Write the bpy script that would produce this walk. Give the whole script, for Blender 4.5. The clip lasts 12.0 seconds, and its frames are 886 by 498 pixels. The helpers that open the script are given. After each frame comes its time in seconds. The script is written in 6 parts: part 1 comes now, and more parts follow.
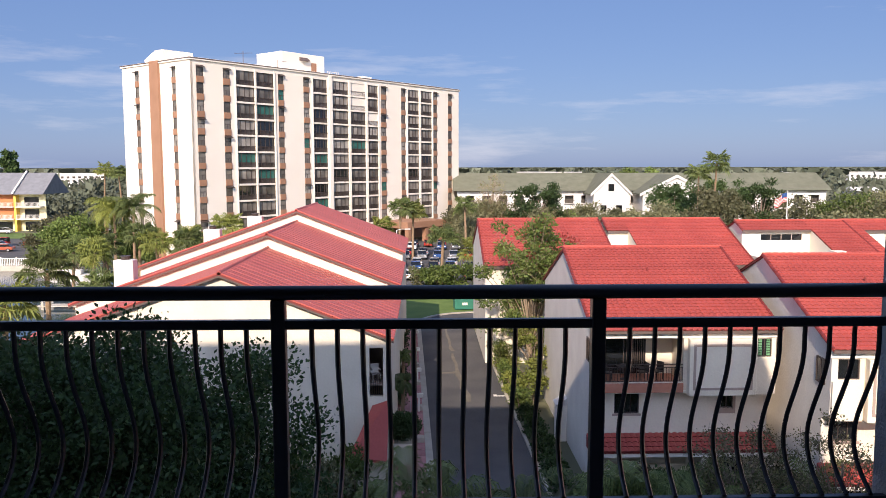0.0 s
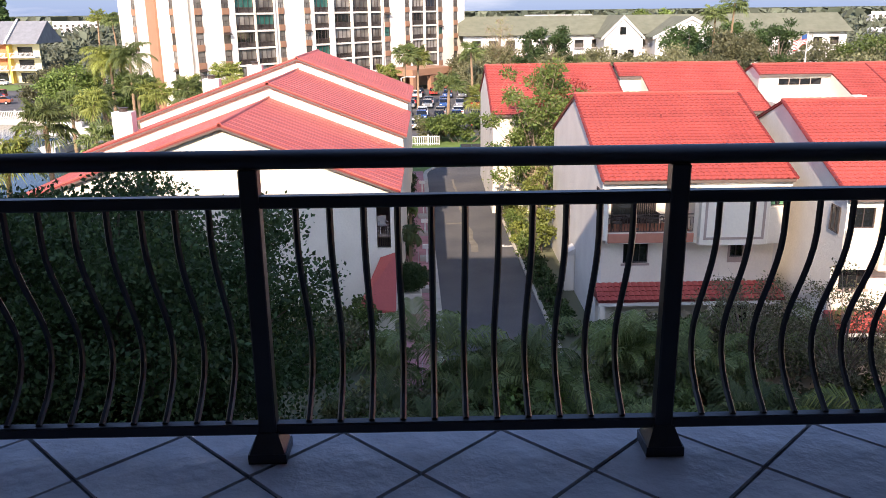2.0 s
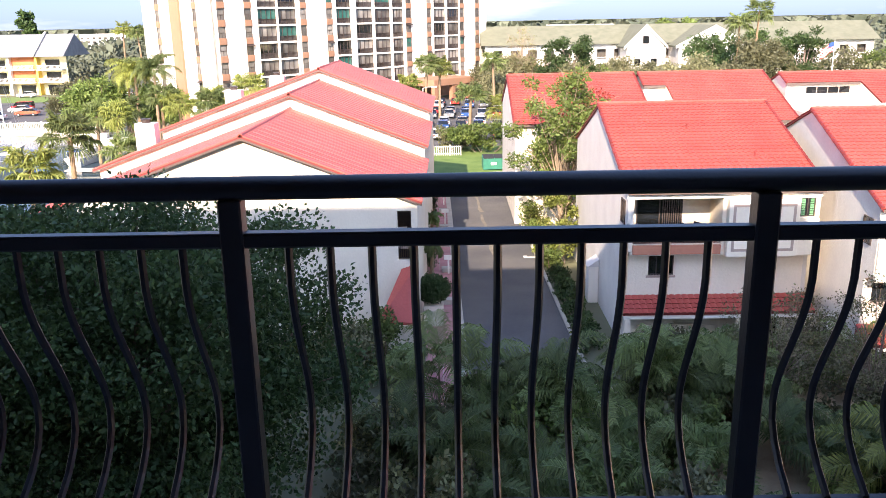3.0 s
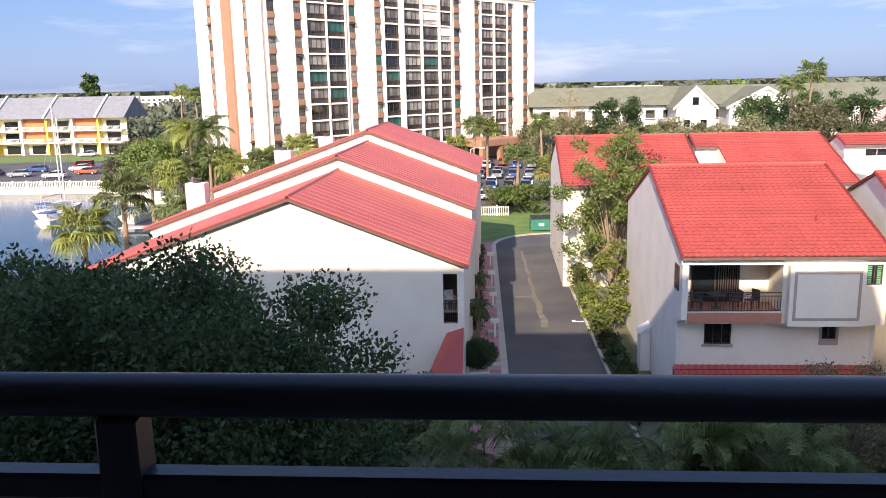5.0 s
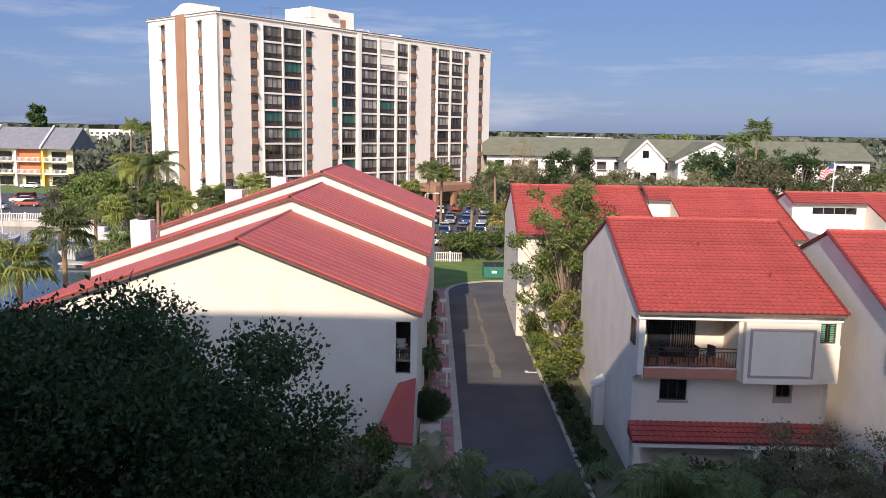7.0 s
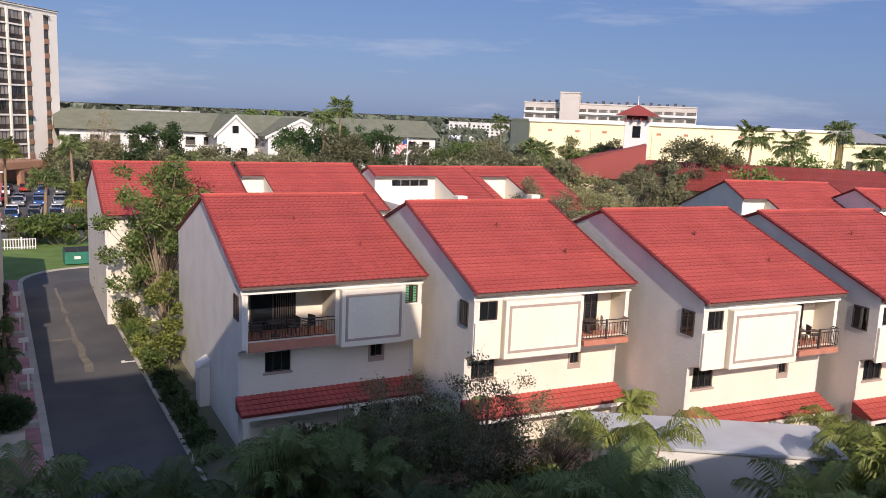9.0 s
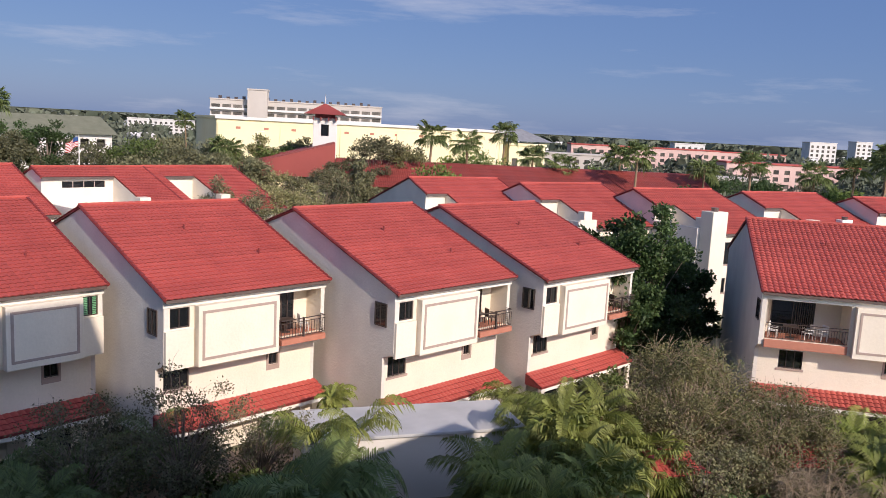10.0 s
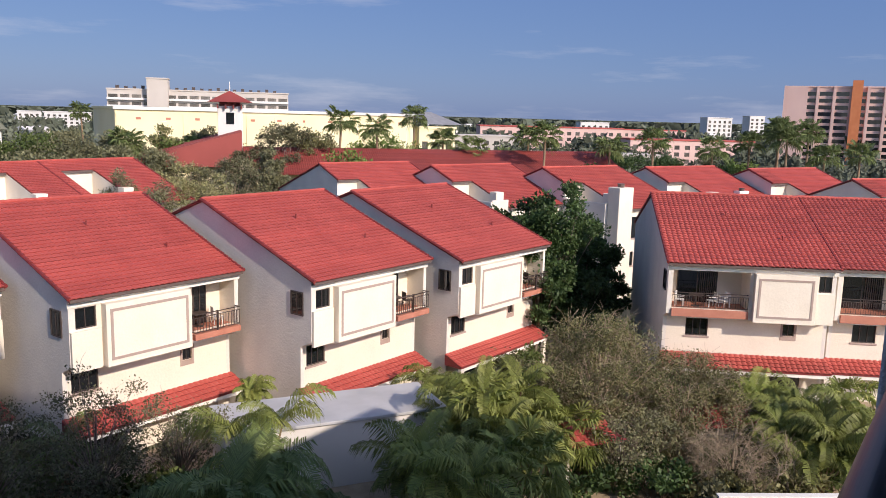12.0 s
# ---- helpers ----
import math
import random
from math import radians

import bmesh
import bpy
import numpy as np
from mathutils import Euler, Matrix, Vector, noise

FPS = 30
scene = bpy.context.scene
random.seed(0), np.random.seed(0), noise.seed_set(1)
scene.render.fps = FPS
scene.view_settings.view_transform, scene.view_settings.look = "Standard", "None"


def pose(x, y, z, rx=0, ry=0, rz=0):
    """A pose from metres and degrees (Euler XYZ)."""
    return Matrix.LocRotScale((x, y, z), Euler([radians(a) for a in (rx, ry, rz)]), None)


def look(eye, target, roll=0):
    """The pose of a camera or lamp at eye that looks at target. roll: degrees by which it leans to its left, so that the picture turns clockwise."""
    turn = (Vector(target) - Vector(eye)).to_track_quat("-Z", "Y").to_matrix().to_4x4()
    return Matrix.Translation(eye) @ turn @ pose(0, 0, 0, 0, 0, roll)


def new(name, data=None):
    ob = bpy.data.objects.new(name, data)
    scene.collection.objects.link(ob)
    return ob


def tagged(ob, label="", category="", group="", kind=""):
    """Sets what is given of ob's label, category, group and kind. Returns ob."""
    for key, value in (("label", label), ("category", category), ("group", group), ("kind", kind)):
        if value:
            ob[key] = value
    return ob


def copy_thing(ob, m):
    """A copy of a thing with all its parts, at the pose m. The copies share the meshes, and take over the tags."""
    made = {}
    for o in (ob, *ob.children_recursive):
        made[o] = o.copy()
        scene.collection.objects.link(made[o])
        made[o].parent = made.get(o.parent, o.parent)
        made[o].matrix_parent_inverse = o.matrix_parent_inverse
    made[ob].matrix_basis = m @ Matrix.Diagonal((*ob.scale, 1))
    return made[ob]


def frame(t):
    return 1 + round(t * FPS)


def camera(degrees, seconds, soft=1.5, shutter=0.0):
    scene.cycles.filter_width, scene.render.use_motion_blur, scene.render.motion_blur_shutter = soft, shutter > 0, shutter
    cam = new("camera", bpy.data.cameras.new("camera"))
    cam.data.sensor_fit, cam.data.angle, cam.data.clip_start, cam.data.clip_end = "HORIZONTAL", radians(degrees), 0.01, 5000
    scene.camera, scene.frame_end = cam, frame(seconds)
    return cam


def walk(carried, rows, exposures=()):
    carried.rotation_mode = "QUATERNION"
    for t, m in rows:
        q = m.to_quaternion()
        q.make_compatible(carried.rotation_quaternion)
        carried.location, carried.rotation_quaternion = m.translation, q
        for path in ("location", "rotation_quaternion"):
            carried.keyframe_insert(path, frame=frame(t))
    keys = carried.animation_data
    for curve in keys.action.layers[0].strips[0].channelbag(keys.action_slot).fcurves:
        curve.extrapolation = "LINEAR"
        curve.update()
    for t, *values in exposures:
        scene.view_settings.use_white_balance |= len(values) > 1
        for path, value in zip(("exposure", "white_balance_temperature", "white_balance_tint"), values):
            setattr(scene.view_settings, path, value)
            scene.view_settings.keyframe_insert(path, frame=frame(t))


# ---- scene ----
cam = camera(57.5, 12.0, soft=0.75)
PATH = [
    (0, (0.022, -3.389, 16.765), (0.066, -1.400, 16.563), -0.1),
    (0.5, (0.030, -3.360, 16.732), (0.072, -1.372, 16.516), -0.2),
    (1, (0.045, -3.100, 16.705), (0.081, -1.128, 16.374), -0.1),
    (1.2, (0.058, -3.008, 16.701), (0.071, -1.055, 16.266), -0.2),
    (1.5, (0.000, -2.849, 16.706), (0.034, -0.925, 16.161), -0.3),
    (2, (-0.025, -2.510, 16.677), (0.000, -0.591, 16.111), -0.7),
    (2.5, (0.009, -2.256, 16.651), (-0.024, -0.345, 16.060), -0.8),
    (3, (-0.032, -2.009, 16.634), (-0.060, -0.084, 16.092), -1.1),
    (3.2, (-0.054, -1.907, 16.636), (-0.077, 0.026, 16.124), -2.0),
    (4.8, (-0.070, -1.160, 16.650), (-0.221, 0.794, 16.252), -1.1),
    (5, (-0.060, -1.050, 16.659), (-0.201, 0.904, 16.260), -1.2),
    (5.5, (-0.100, -0.520, 16.587), (-0.204, 1.450, 16.260), -0.5),
    (6, (-0.170, -0.250, 16.613), (-0.253, 1.732, 16.354), 1.5),
    (6.5, (-0.271, -0.120, 16.643), (-0.301, 1.861, 16.369), 0.8),
    (6.7, (-0.305, -0.100, 16.650), (-0.330, 1.880, 16.366), 0.9),
    (8.3, (-0.479, -0.075, 16.707), (-0.159, 1.874, 16.396), 1.7),
    (8.5, (-0.463, -0.075, 16.710), (0.060, 1.830, 16.396), 1.8),
    (9, (-0.533, -0.075, 16.714), (0.393, 1.667, 16.390), 2.3),
    (9.5, (-0.464, -0.075, 16.734), (0.810, 1.435, 16.423), 2.8),
    (9.6, (-0.451, -0.075, 16.736), (0.882, 1.384, 16.427), 2.9),
    (10, (-0.428, -0.075, 16.753), (1.079, 1.207, 16.458), 3.0),
    (10.5, (-0.475, -0.136, 16.775), (1.178, 0.955, 16.492), 2.9),
    (11, (-0.537, -0.143, 16.771), (1.225, 0.760, 16.487), 3.0),
    (11.5, (-0.463, -0.135, 16.766), (1.315, 0.731, 16.467), 2.7),
    (12, (-0.460, -0.089, 16.724), (1.172, 1.021, 16.399), 1.5),
]
walk(cam, [(t, look(eye, target, roll)) for t, eye, target, roll in PATH],
     [(t, e, k, 19) for t, e, k in ((0, 0.64, 7200), (1.2, 0.6, 7250), (1.8, 0.95, 7300), (2.4, 1.6, 7400), (3.2, 1.78, 7400), (4.8, 1.2, 7300), (5.0, 1.12, 7250), (5.5, 0.76, 7150), (6.0, 0.53, 7100), (6.5, 0.48, 7050), (9.0, 0.30, 6850), (10.0, 0.24, 6800), (12, 0.30, 6800))])

# ---- light ----
SUN_EL, SUN_AZ = radians(30.8), radians(12.0)
w = bpy.data.worlds.new("sky")
w.use_nodes = True
scene.world = w
wn, wl = w.node_tree.nodes, w.node_tree.links
wn.clear()
sky = wn.new("ShaderNodeTexSky")
sky.sky_type, sky.sun_disc, sky.sun_elevation, sky.sun_rotation = "NISHITA", False, SUN_EL, math.pi + SUN_AZ
sky.air_density, sky.dust_density, sky.ozone_density, sky.altitude = 1.0, 1.2, 4.0, 800
wc = wn.new("ShaderNodeTexCoord")
wm = wn.new("ShaderNodeMapping")
wm.inputs["Scale"].default_value = (1.2, 1.2, 9.0)
wm.inputs["Rotation"].default_value = (0.05, 0.08, 0.4)
cn = wn.new("ShaderNodeTexNoise")
cn.inputs["Scale"].default_value, cn.inputs["Detail"].default_value, cn.inputs["Roughness"].default_value = 2.2, 8.0, 0.62
cr = wn.new("ShaderNodeValToRGB")
cr.color_ramp.elements[0].position, cr.color_ramp.elements[1].position = 0.53, 0.80
cr.color_ramp.elements[1].color = (0.6, 0.6, 0.6, 1)
mx = wn.new("ShaderNodeMixRGB")
mx.inputs[2].default_value = (5.5, 5.9, 6.6, 1)
bg = wn.new("ShaderNodeBackground")
bg.inputs["Strength"].default_value = 0.10
wo = wn.new("ShaderNodeOutputWorld")
wl.new(wc.outputs["Generated"], wm.inputs["Vector"])
wl.new(wm.outputs[0], cn.inputs["Vector"])
wl.new(cn.outputs["Fac"], cr.inputs[0])
wl.new(cr.outputs[0], mx.inputs[0])
hz = wn.new("ShaderNodeMixRGB")
hz.inputs[2].default_value = (0.76, 1.62, 3.85, 1)
# the half of the sky round the sun is paler and brighter than the half opposite
sd = wn.new("ShaderNodeVectorMath")
sd.operation = "DOT_PRODUCT"
sd.inputs[1].default_value = (-math.sin(SUN_AZ), -math.cos(SUN_AZ), 0.25)
sr = wn.new("ShaderNodeMapRange")
sr.interpolation_type = "SMOOTHSTEP"
sr.inputs[1].default_value, sr.inputs[2].default_value = -0.35, 0.75
sr.inputs[3].default_value, sr.inputs[4].default_value = 0.74, 0.08
wl.new(wc.outputs["Generated"], sd.inputs[0])
wl.new(sd.outputs["Value"], sr.inputs[0])
wl.new(sr.outputs[0], hz.inputs[0])
wl.new(sky.outputs[0], hz.inputs[1])
sg = wn.new("ShaderNodeMapRange")
sg.interpolation_type = "SMOOTHSTEP"
sg.inputs[1].default_value, sg.inputs[2].default_value = 0.0, 1.0
sg.inputs[3].default_value, sg.inputs[4].default_value = 1.0, 2.25
wl.new(sd.outputs["Value"], sg.inputs[0])
gl = wn.new("ShaderNodeVectorMath")
gl.operation = "SCALE"
wl.new(hz.outputs[0], gl.inputs[0])
wl.new(sg.outputs[0], gl.inputs["Scale"])
wl.new(gl.outputs[0], mx.inputs[1])
wl.new(mx.outputs[0], bg.inputs[0])
wl.new(bg.outputs[0], wo.inputs[0])
sun = new("sun", bpy.data.lights.new("sun", "SUN"))
sun.data.energy, sun.data.angle, sun.data.color = 3.75, radians(0.55), (1.0, 0.92, 0.80)
sun.matrix_world = look((0, 0, 60), (math.sin(SUN_AZ) * math.cos(SUN_EL), math.cos(SUN_AZ) * math.cos(SUN_EL), 60 - math.sin(SUN_EL)))


# ---- materials ----
def mat(name, c1, c2=None, scale=3.0, rough=0.8, bump=0.0, bscale=40.0, metal=0.0, spread=0.0, fine=0.0, spec=0.5, deep=0.05):
    """Two-scale procedural surface; spread varies it from piece to piece."""
    m = bpy.data.materials.new(name)
    m.use_nodes = True
    n, l = m.node_tree.nodes, m.node_tree.links
    p = n["Principled BSDF"]
    p.inputs["Roughness"].default_value, p.inputs["Metallic"].default_value = rough, metal
    p.inputs["Specular IOR Level"].default_value = spec
    tc = n.new("ShaderNodeTexCoord")
    a = n.new("ShaderNodeTexNoise")
    a.inputs["Scale"].default_value, a.inputs["Detail"].default_value = scale, 6
    l.new(tc.outputs["Object"], a.inputs["Vector"])
    r = n.new("ShaderNodeValToRGB")
    r.color_ramp.elements[0].position, r.color_ramp.elements[1].position = 0.3, 0.72
    r.color_ramp.elements[0].color, r.color_ramp.elements[1].color = (*c1, 1), (*(c2 or c1), 1)
    l.new(a.outputs["Fac"], r.inputs[0])
    out = r.outputs[0]
    b = n.new("ShaderNodeTexNoise")
    b.inputs["Scale"].default_value, b.inputs["Detail"].default_value = bscale, 5
    l.new(tc.outputs["Object"], b.inputs["Vector"])
    if fine:
        h = n.new("ShaderNodeHueSaturation")
        f = n.new("ShaderNodeMapRange")
        f.inputs[3].default_value, f.inputs[4].default_value = 1 - fine, 1 + fine
        l.new(b.outputs["Fac"], f.inputs[0])
        l.new(f.outputs[0], h.inputs["Value"])
        l.new(out, h.inputs["Color"])
        out = h.outputs[0]
    if spread:
        for node, sock in (("ShaderNodeNewGeometry", "Random Per Island"), ("ShaderNodeObjectInfo", "Random")):
            q = n.new(node)
            h = n.new("ShaderNodeHueSaturation")
            f = n.new("ShaderNodeMapRange")
            f.inputs[3].default_value, f.inputs[4].default_value = 1 - spread, 1 + spread
            l.new(q.outputs[sock], f.inputs[0])
            l.new(f.outputs[0], h.inputs["Value"])
            l.new(out, h.inputs["Color"])
            out = h.outputs[0]
    l.new(out, p.inputs["Base Color"])
    if bump:
        bn = n.new("ShaderNodeBump")
        bn.inputs["Strength"].default_value, bn.inputs["Distance"].default_value = bump, deep
        l.new(b.outputs["Fac"], bn.inputs["Height"])
        l.new(bn.outputs[0], p.inputs["Normal"])
    return m


def leafmat(name, c1, c2):
    m = mat(name, c1, c2, 0.6, 0.55, spread=0.35, spec=0.3)
    n, l = m.node_tree.nodes, m.node_tree.links
    p = n["Principled BSDF"]
    t = n.new("ShaderNodeBsdfTranslucent")
    mixs = n.new("ShaderNodeMixShader")
    mixs.inputs[0].default_value = 0.25
    l.new(p.inputs["Base Color"].links[0].from_socket, t.inputs["Color"])
    l.new(p.outputs[0], mixs.inputs[1])
    l.new(t.outputs[0], mixs.inputs[2])
    l.new(mixs.outputs[0], n["Material Output"].inputs["Surface"])
    return m


def glassmat(name, c, rough=0.05):
    return mat(name, c, c, 1.0, rough, spec=0.8)


STUCCO = mat("cream_stucco", (0.74, 0.655, 0.53), (0.81, 0.73, 0.60), 0.5, 0.9, 0.25, 8, fine=0.05)
ROUGHST = mat("rough_stucco", (0.66, 0.61, 0.54), (0.75, 0.70, 0.62), 0.6, 0.95, 0.75, 7.5, fine=0.08, deep=0.03)
WHITE = mat("white_paint", (0.78, 0.74, 0.66), (0.84, 0.80, 0.72), 0.8, 0.6, 0.05, 30)
MAUVE = mat("mauve_trim", (0.36, 0.27, 0.22), (0.42, 0.32, 0.27), 2, 0.7)
TERRA = mat("terracotta_slab", (0.42, 0.16, 0.10), (0.50, 0.20, 0.13), 2, 0.75)
# tile noses darkened to stand in for the shadow gap under each course
TILE_GAP_SHADE = mat("tile_gap_shade", (0.22, 0.040, 0.034), (0.30, 0.052, 0.044), 2.0, 0.7, spread=0.2)
TILE = mat("red_roof_tile", (0.37, 0.062, 0.048), (0.47, 0.088, 0.066), 0.35, 0.62, 0.15, 9, spread=0.07, fine=0.14)
DARKTILE = mat("dark_red_pantile", (0.21, 0.040, 0.031), (0.29, 0.054, 0.041), 0.2, 0.6, 0.1, 6, spread=0.12)
RIBTILE = mat("red_ribbed_panel", (0.50, 0.098, 0.075), (0.58, 0.125, 0.095), 0.3, 0.5, 0.1, 6, spread=0.05, fine=0.08)
TILE2 = mat("weathered_red_tile", (0.38, 0.066, 0.050), (0.49, 0.095, 0.068), 0.35, 0.6, 0.15, 9, spread=0.10, fine=0.12)
CAP = mat("dark_red_verge", (0.17, 0.025, 0.022), (0.25, 0.036, 0.032), 1.5, 0.6)
GUTTER = mat("brown_gutter", (0.10, 0.07, 0.06), (0.14, 0.10, 0.085), 2, 0.5)
IRON = mat("black_rail_paint", (0.018, 0.017, 0.022), (0.030, 0.028, 0.034), 6, 0.35, 0.04, 60)
BRONZE = mat("dark_bronze", (0.05, 0.035, 0.03), (0.07, 0.05, 0.042), 5, 0.45)
GLASS = glassmat("dark_window_glass", (0.012, 0.014, 0.016))
SLATE = mat("slate_floor_tile", (0.38, 0.37, 0.39), (0.52, 0.50, 0.52), 3.5, 0.5, 0.5, 7, spread=0.06, fine=0.12)
GROUT = mat("grey_grout", (0.055, 0.055, 0.06), (0.075, 0.075, 0.08), 9, 0.9)
OWNWALL = mat("grey_stucco", (0.40, 0.41, 0.42), (0.47, 0.48, 0.49), 1.5, 0.95, 0.55, 75, fine=0.05, deep=0.03)
ASPHALT = mat("asphalt", (0.055, 0.055, 0.06), (0.12, 0.112, 0.105), 0.22, 0.85, 0.3, 60, fine=0.2)
STAIN = mat("worn_asphalt", (0.13, 0.115, 0.09), (0.20, 0.175, 0.135), 1.5, 0.9, 0.2, 30, fine=0.2)
KERB = mat("concrete_kerb", (0.42, 0.38, 0.31), (0.52, 0.47, 0.40), 1.2, 0.9, 0.3, 30)
PAVER = mat("pink_paver", (0.40, 0.17, 0.17), (0.50, 0.25, 0.24), 1.2, 0.85, 0.2, 20, spread=0.12)
EARTH = mat("ground_cover", (0.085, 0.10, 0.055), (0.16, 0.15, 0.09), 0.03, 0.95, 0.3, 0.5, fine=0.2)
LAWN = mat("lawn", (0.09, 0.16, 0.03), (0.15, 0.22, 0.05), 0.5, 0.95, 0.5, 6, fine=0.2)
GRAVEL = mat("sandy_bed", (0.30, 0.22, 0.14), (0.42, 0.33, 0.22), 1.5, 0.95, 0.5, 25, fine=0.2)
WATER = mat("canal_water", (0.03, 0.055, 0.07), (0.05, 0.08, 0.09), 0.2, 0.12, 0.15, 1.5)
TOWERW = mat("tower_white", (0.78, 0.70, 0.60), (0.82, 0.75, 0.65), 0.1, 0.85, fine=0.02)
BROWN = mat("tower_brown", (0.30, 0.155, 0.092), (0.36, 0.19, 0.115), 0.3, 0.8)
TGLASS = mat("lanai_glass", (0.07, 0.062, 0.055), (0.26, 0.235, 0.20), 0.25, 0.18, spread=0.5)
TPALE = mat("curtained_glass", (0.20, 0.18, 0.155), (0.36, 0.33, 0.29), 0.8, 0.3, spread=0.25)
TLOW = mat("dark_lower_glass", (0.05, 0.043, 0.04), (0.11, 0.095, 0.085), 0.4, 0.25, spread=0.3)
TGREEN = mat("green_lanai_glass", (0.02, 0.10, 0.08), (0.04, 0.15, 0.12), 0.6, 0.2)
GREYROOF = mat("grey_shingle", (0.17, 0.175, 0.19), (0.23, 0.235, 0.25), 1.0, 0.9, fine=0.1)
OLIVE = mat("olive_shingle", (0.13, 0.135, 0.09), (0.18, 0.18, 0.125), 0.6, 0.9, fine=0.1)
PALEY = mat("pale_yellow_wall", (0.80, 0.69, 0.40), (0.84, 0.74, 0.46), 0.1, 0.85)
YELLOW = mat("bright_yellow_wall", (0.78, 0.50, 0.08), (0.82, 0.55, 0.11), 0.5, 0.8)
ORANGE = mat("orange_wall", (0.52, 0.16, 0.06), (0.58, 0.20, 0.08), 0.5, 0.8)
PINK = mat("pink_concrete", (0.60, 0.40, 0.35), (0.66, 0.46, 0.40), 0.1, 0.85)
SLABWALL = mat("beige_concrete", (0.46, 0.41, 0.36), (0.54, 0.49, 0.43), 0.1, 0.85)
FARWHITE = mat("distant_white_wall", (0.64, 0.61, 0.57), (0.72, 0.69, 0.65), 0.1, 0.85)
FLATROOF = mat("flat_roof_membrane", (0.40, 0.40, 0.40), (0.50, 0.50, 0.50), 0.6, 0.7, fine=0.06)
GREENBIN = mat("green_steel", (0.02, 0.16, 0.11), (0.03, 0.20, 0.14), 2, 0.5)
BARK = mat("grey_bark", (0.16, 0.12, 0.09), (0.28, 0.22, 0.17), 4, 0.95, 0.8, 12)
PBARK = mat("palm_bark", (0.20, 0.14, 0.09), (0.34, 0.22, 0.13), 6, 0.95, 0.8, 10)
LEAF_DARK = leafmat("dark_oak_leaf", (0.034, 0.066, 0.021), (0.072, 0.115, 0.036))
LEAF_MID = leafmat("tree_leaf", (0.09, 0.14, 0.032), (0.17, 0.22, 0.06))
LEAF_OLIVE = leafmat("olive_leaf", (0.115, 0.12, 0.06), (0.20, 0.19, 0.10))
LEAF_DRY = leafmat("dry_twig_leaf", (0.15, 0.155, 0.065), (0.28, 0.26, 0.115))
TWIG = mat("pale_twig", (0.24, 0.18, 0.12), (0.38, 0.29, 0.20), 4, 0.9)
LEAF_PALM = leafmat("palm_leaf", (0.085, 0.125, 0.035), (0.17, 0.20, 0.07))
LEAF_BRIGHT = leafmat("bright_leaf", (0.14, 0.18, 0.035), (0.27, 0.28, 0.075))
LEAF_RED = leafmat("red_blossom", (0.35, 0.05, 0.05), (0.45, 0.10, 0.06))
# leaf green lightened in the base colour to stand in for distance haze
HAZED_LEAF = mat("distant_woods", (0.09, 0.115, 0.075), (0.16, 0.17, 0.115), 0.02, 0.95, spread=0.4)
CAR_TYRE = mat("tyre", (0.02, 0.02, 0.02), (0.03, 0.03, 0.03), 5, 0.9)
CHROME = mat("alloy", (0.5, 0.5, 0.5), (0.6, 0.6, 0.6), 5, 0.35, metal=1.0)


# ---- builders ----
def box(bm, x0, x1, y0, y1, z0, z1):
    v = [bm.verts.new((x, y, z)) for z in (z0, z1) for y in (y0, y1) for x in (x0, x1)]
    for f in ((0, 2, 3, 1), (4, 5, 7, 6), (0, 1, 5, 4), (2, 6, 7, 3), (0, 4, 6, 2), (1, 3, 7, 5)):
        bm.faces.new([v[i] for i in f])
    return v


def bevel(bm, w=0.01, seg=1):
    bmesh.ops.bevel(bm, geom=list(bm.edges), offset=w, segments=seg, affect="EDGES", clamp_overlap=True)
    return bm


def boxes(*bs, bev=0.0):
    bm = bmesh.new()
    for b in bs:
        box(bm, *b)
    if bev:
        bevel(bm, bev)
    return bm


def prism(bm, pts, a0, a1, axis="x"):
    """A polygon of (p, q) pushed along an axis: x takes (y, z), y takes (x, z), z takes (x, y)."""
    put = {"x": lambda a, p, q: (a, p, q), "y": lambda a, p, q: (p, a, q), "z": lambda a, p, q: (p, q, a)}[axis]
    lo = [bm.verts.new(put(a0, *p)) for p in pts]
    hi = [bm.verts.new(put(a1, *p)) for p in pts]
    n = len(pts)
    bm.faces.new(lo)
    bm.faces.new(hi[::-1])
    for i in range(n):
        bm.faces.new((lo[i], hi[i], hi[(i + 1) % n], lo[(i + 1) % n]))
    return bm


def tube(bm, pts, radii, sides=8):
    rings = []
    for i, p in enumerate(pts):
        p = Vector(p)
        d = (Vector(pts[min(i + 1, len(pts) - 1)]) - Vector(pts[max(i - 1, 0)])).normalized()
        u = d.orthogonal().normalized()
        u = (Vector((1, 0, 0)) - d * d.x).normalized() if abs(d.x) < 0.9 else u
        q = d.cross(u)
        r = radii[i] if isinstance(radii, (list, tuple)) else radii
        rings.append([bm.verts.new(p + (u * math.cos(k * math.tau / sides) + q * math.sin(k * math.tau / sides)) * r) for k in range(sides)])
    for a, b in zip(rings, rings[1:]):
        for k in range(sides):
            bm.faces.new((a[k], a[(k + 1) % sides], b[(k + 1) % sides], b[k]))
    bm.faces.new(rings[0][::-1])
    bm.faces.new(rings[-1])
    return bm


def mesh_of(name, bm, material):
    bmesh.ops.recalc_face_normals(bm, faces=bm.faces)
    me = bpy.data.meshes.new(name)
    bm.to_mesh(me)
    bm.free()
    me.materials.append(material)
    return me


def raw_mesh(name, verts, faces, material, smooth=False):
    me = bpy.data.meshes.new(name)
    me.from_pydata(verts, [], faces)
    me.materials.append(material)
    if smooth:
        me.polygons.foreach_set("use_smooth", [True] * len(me.polygons))
    return me


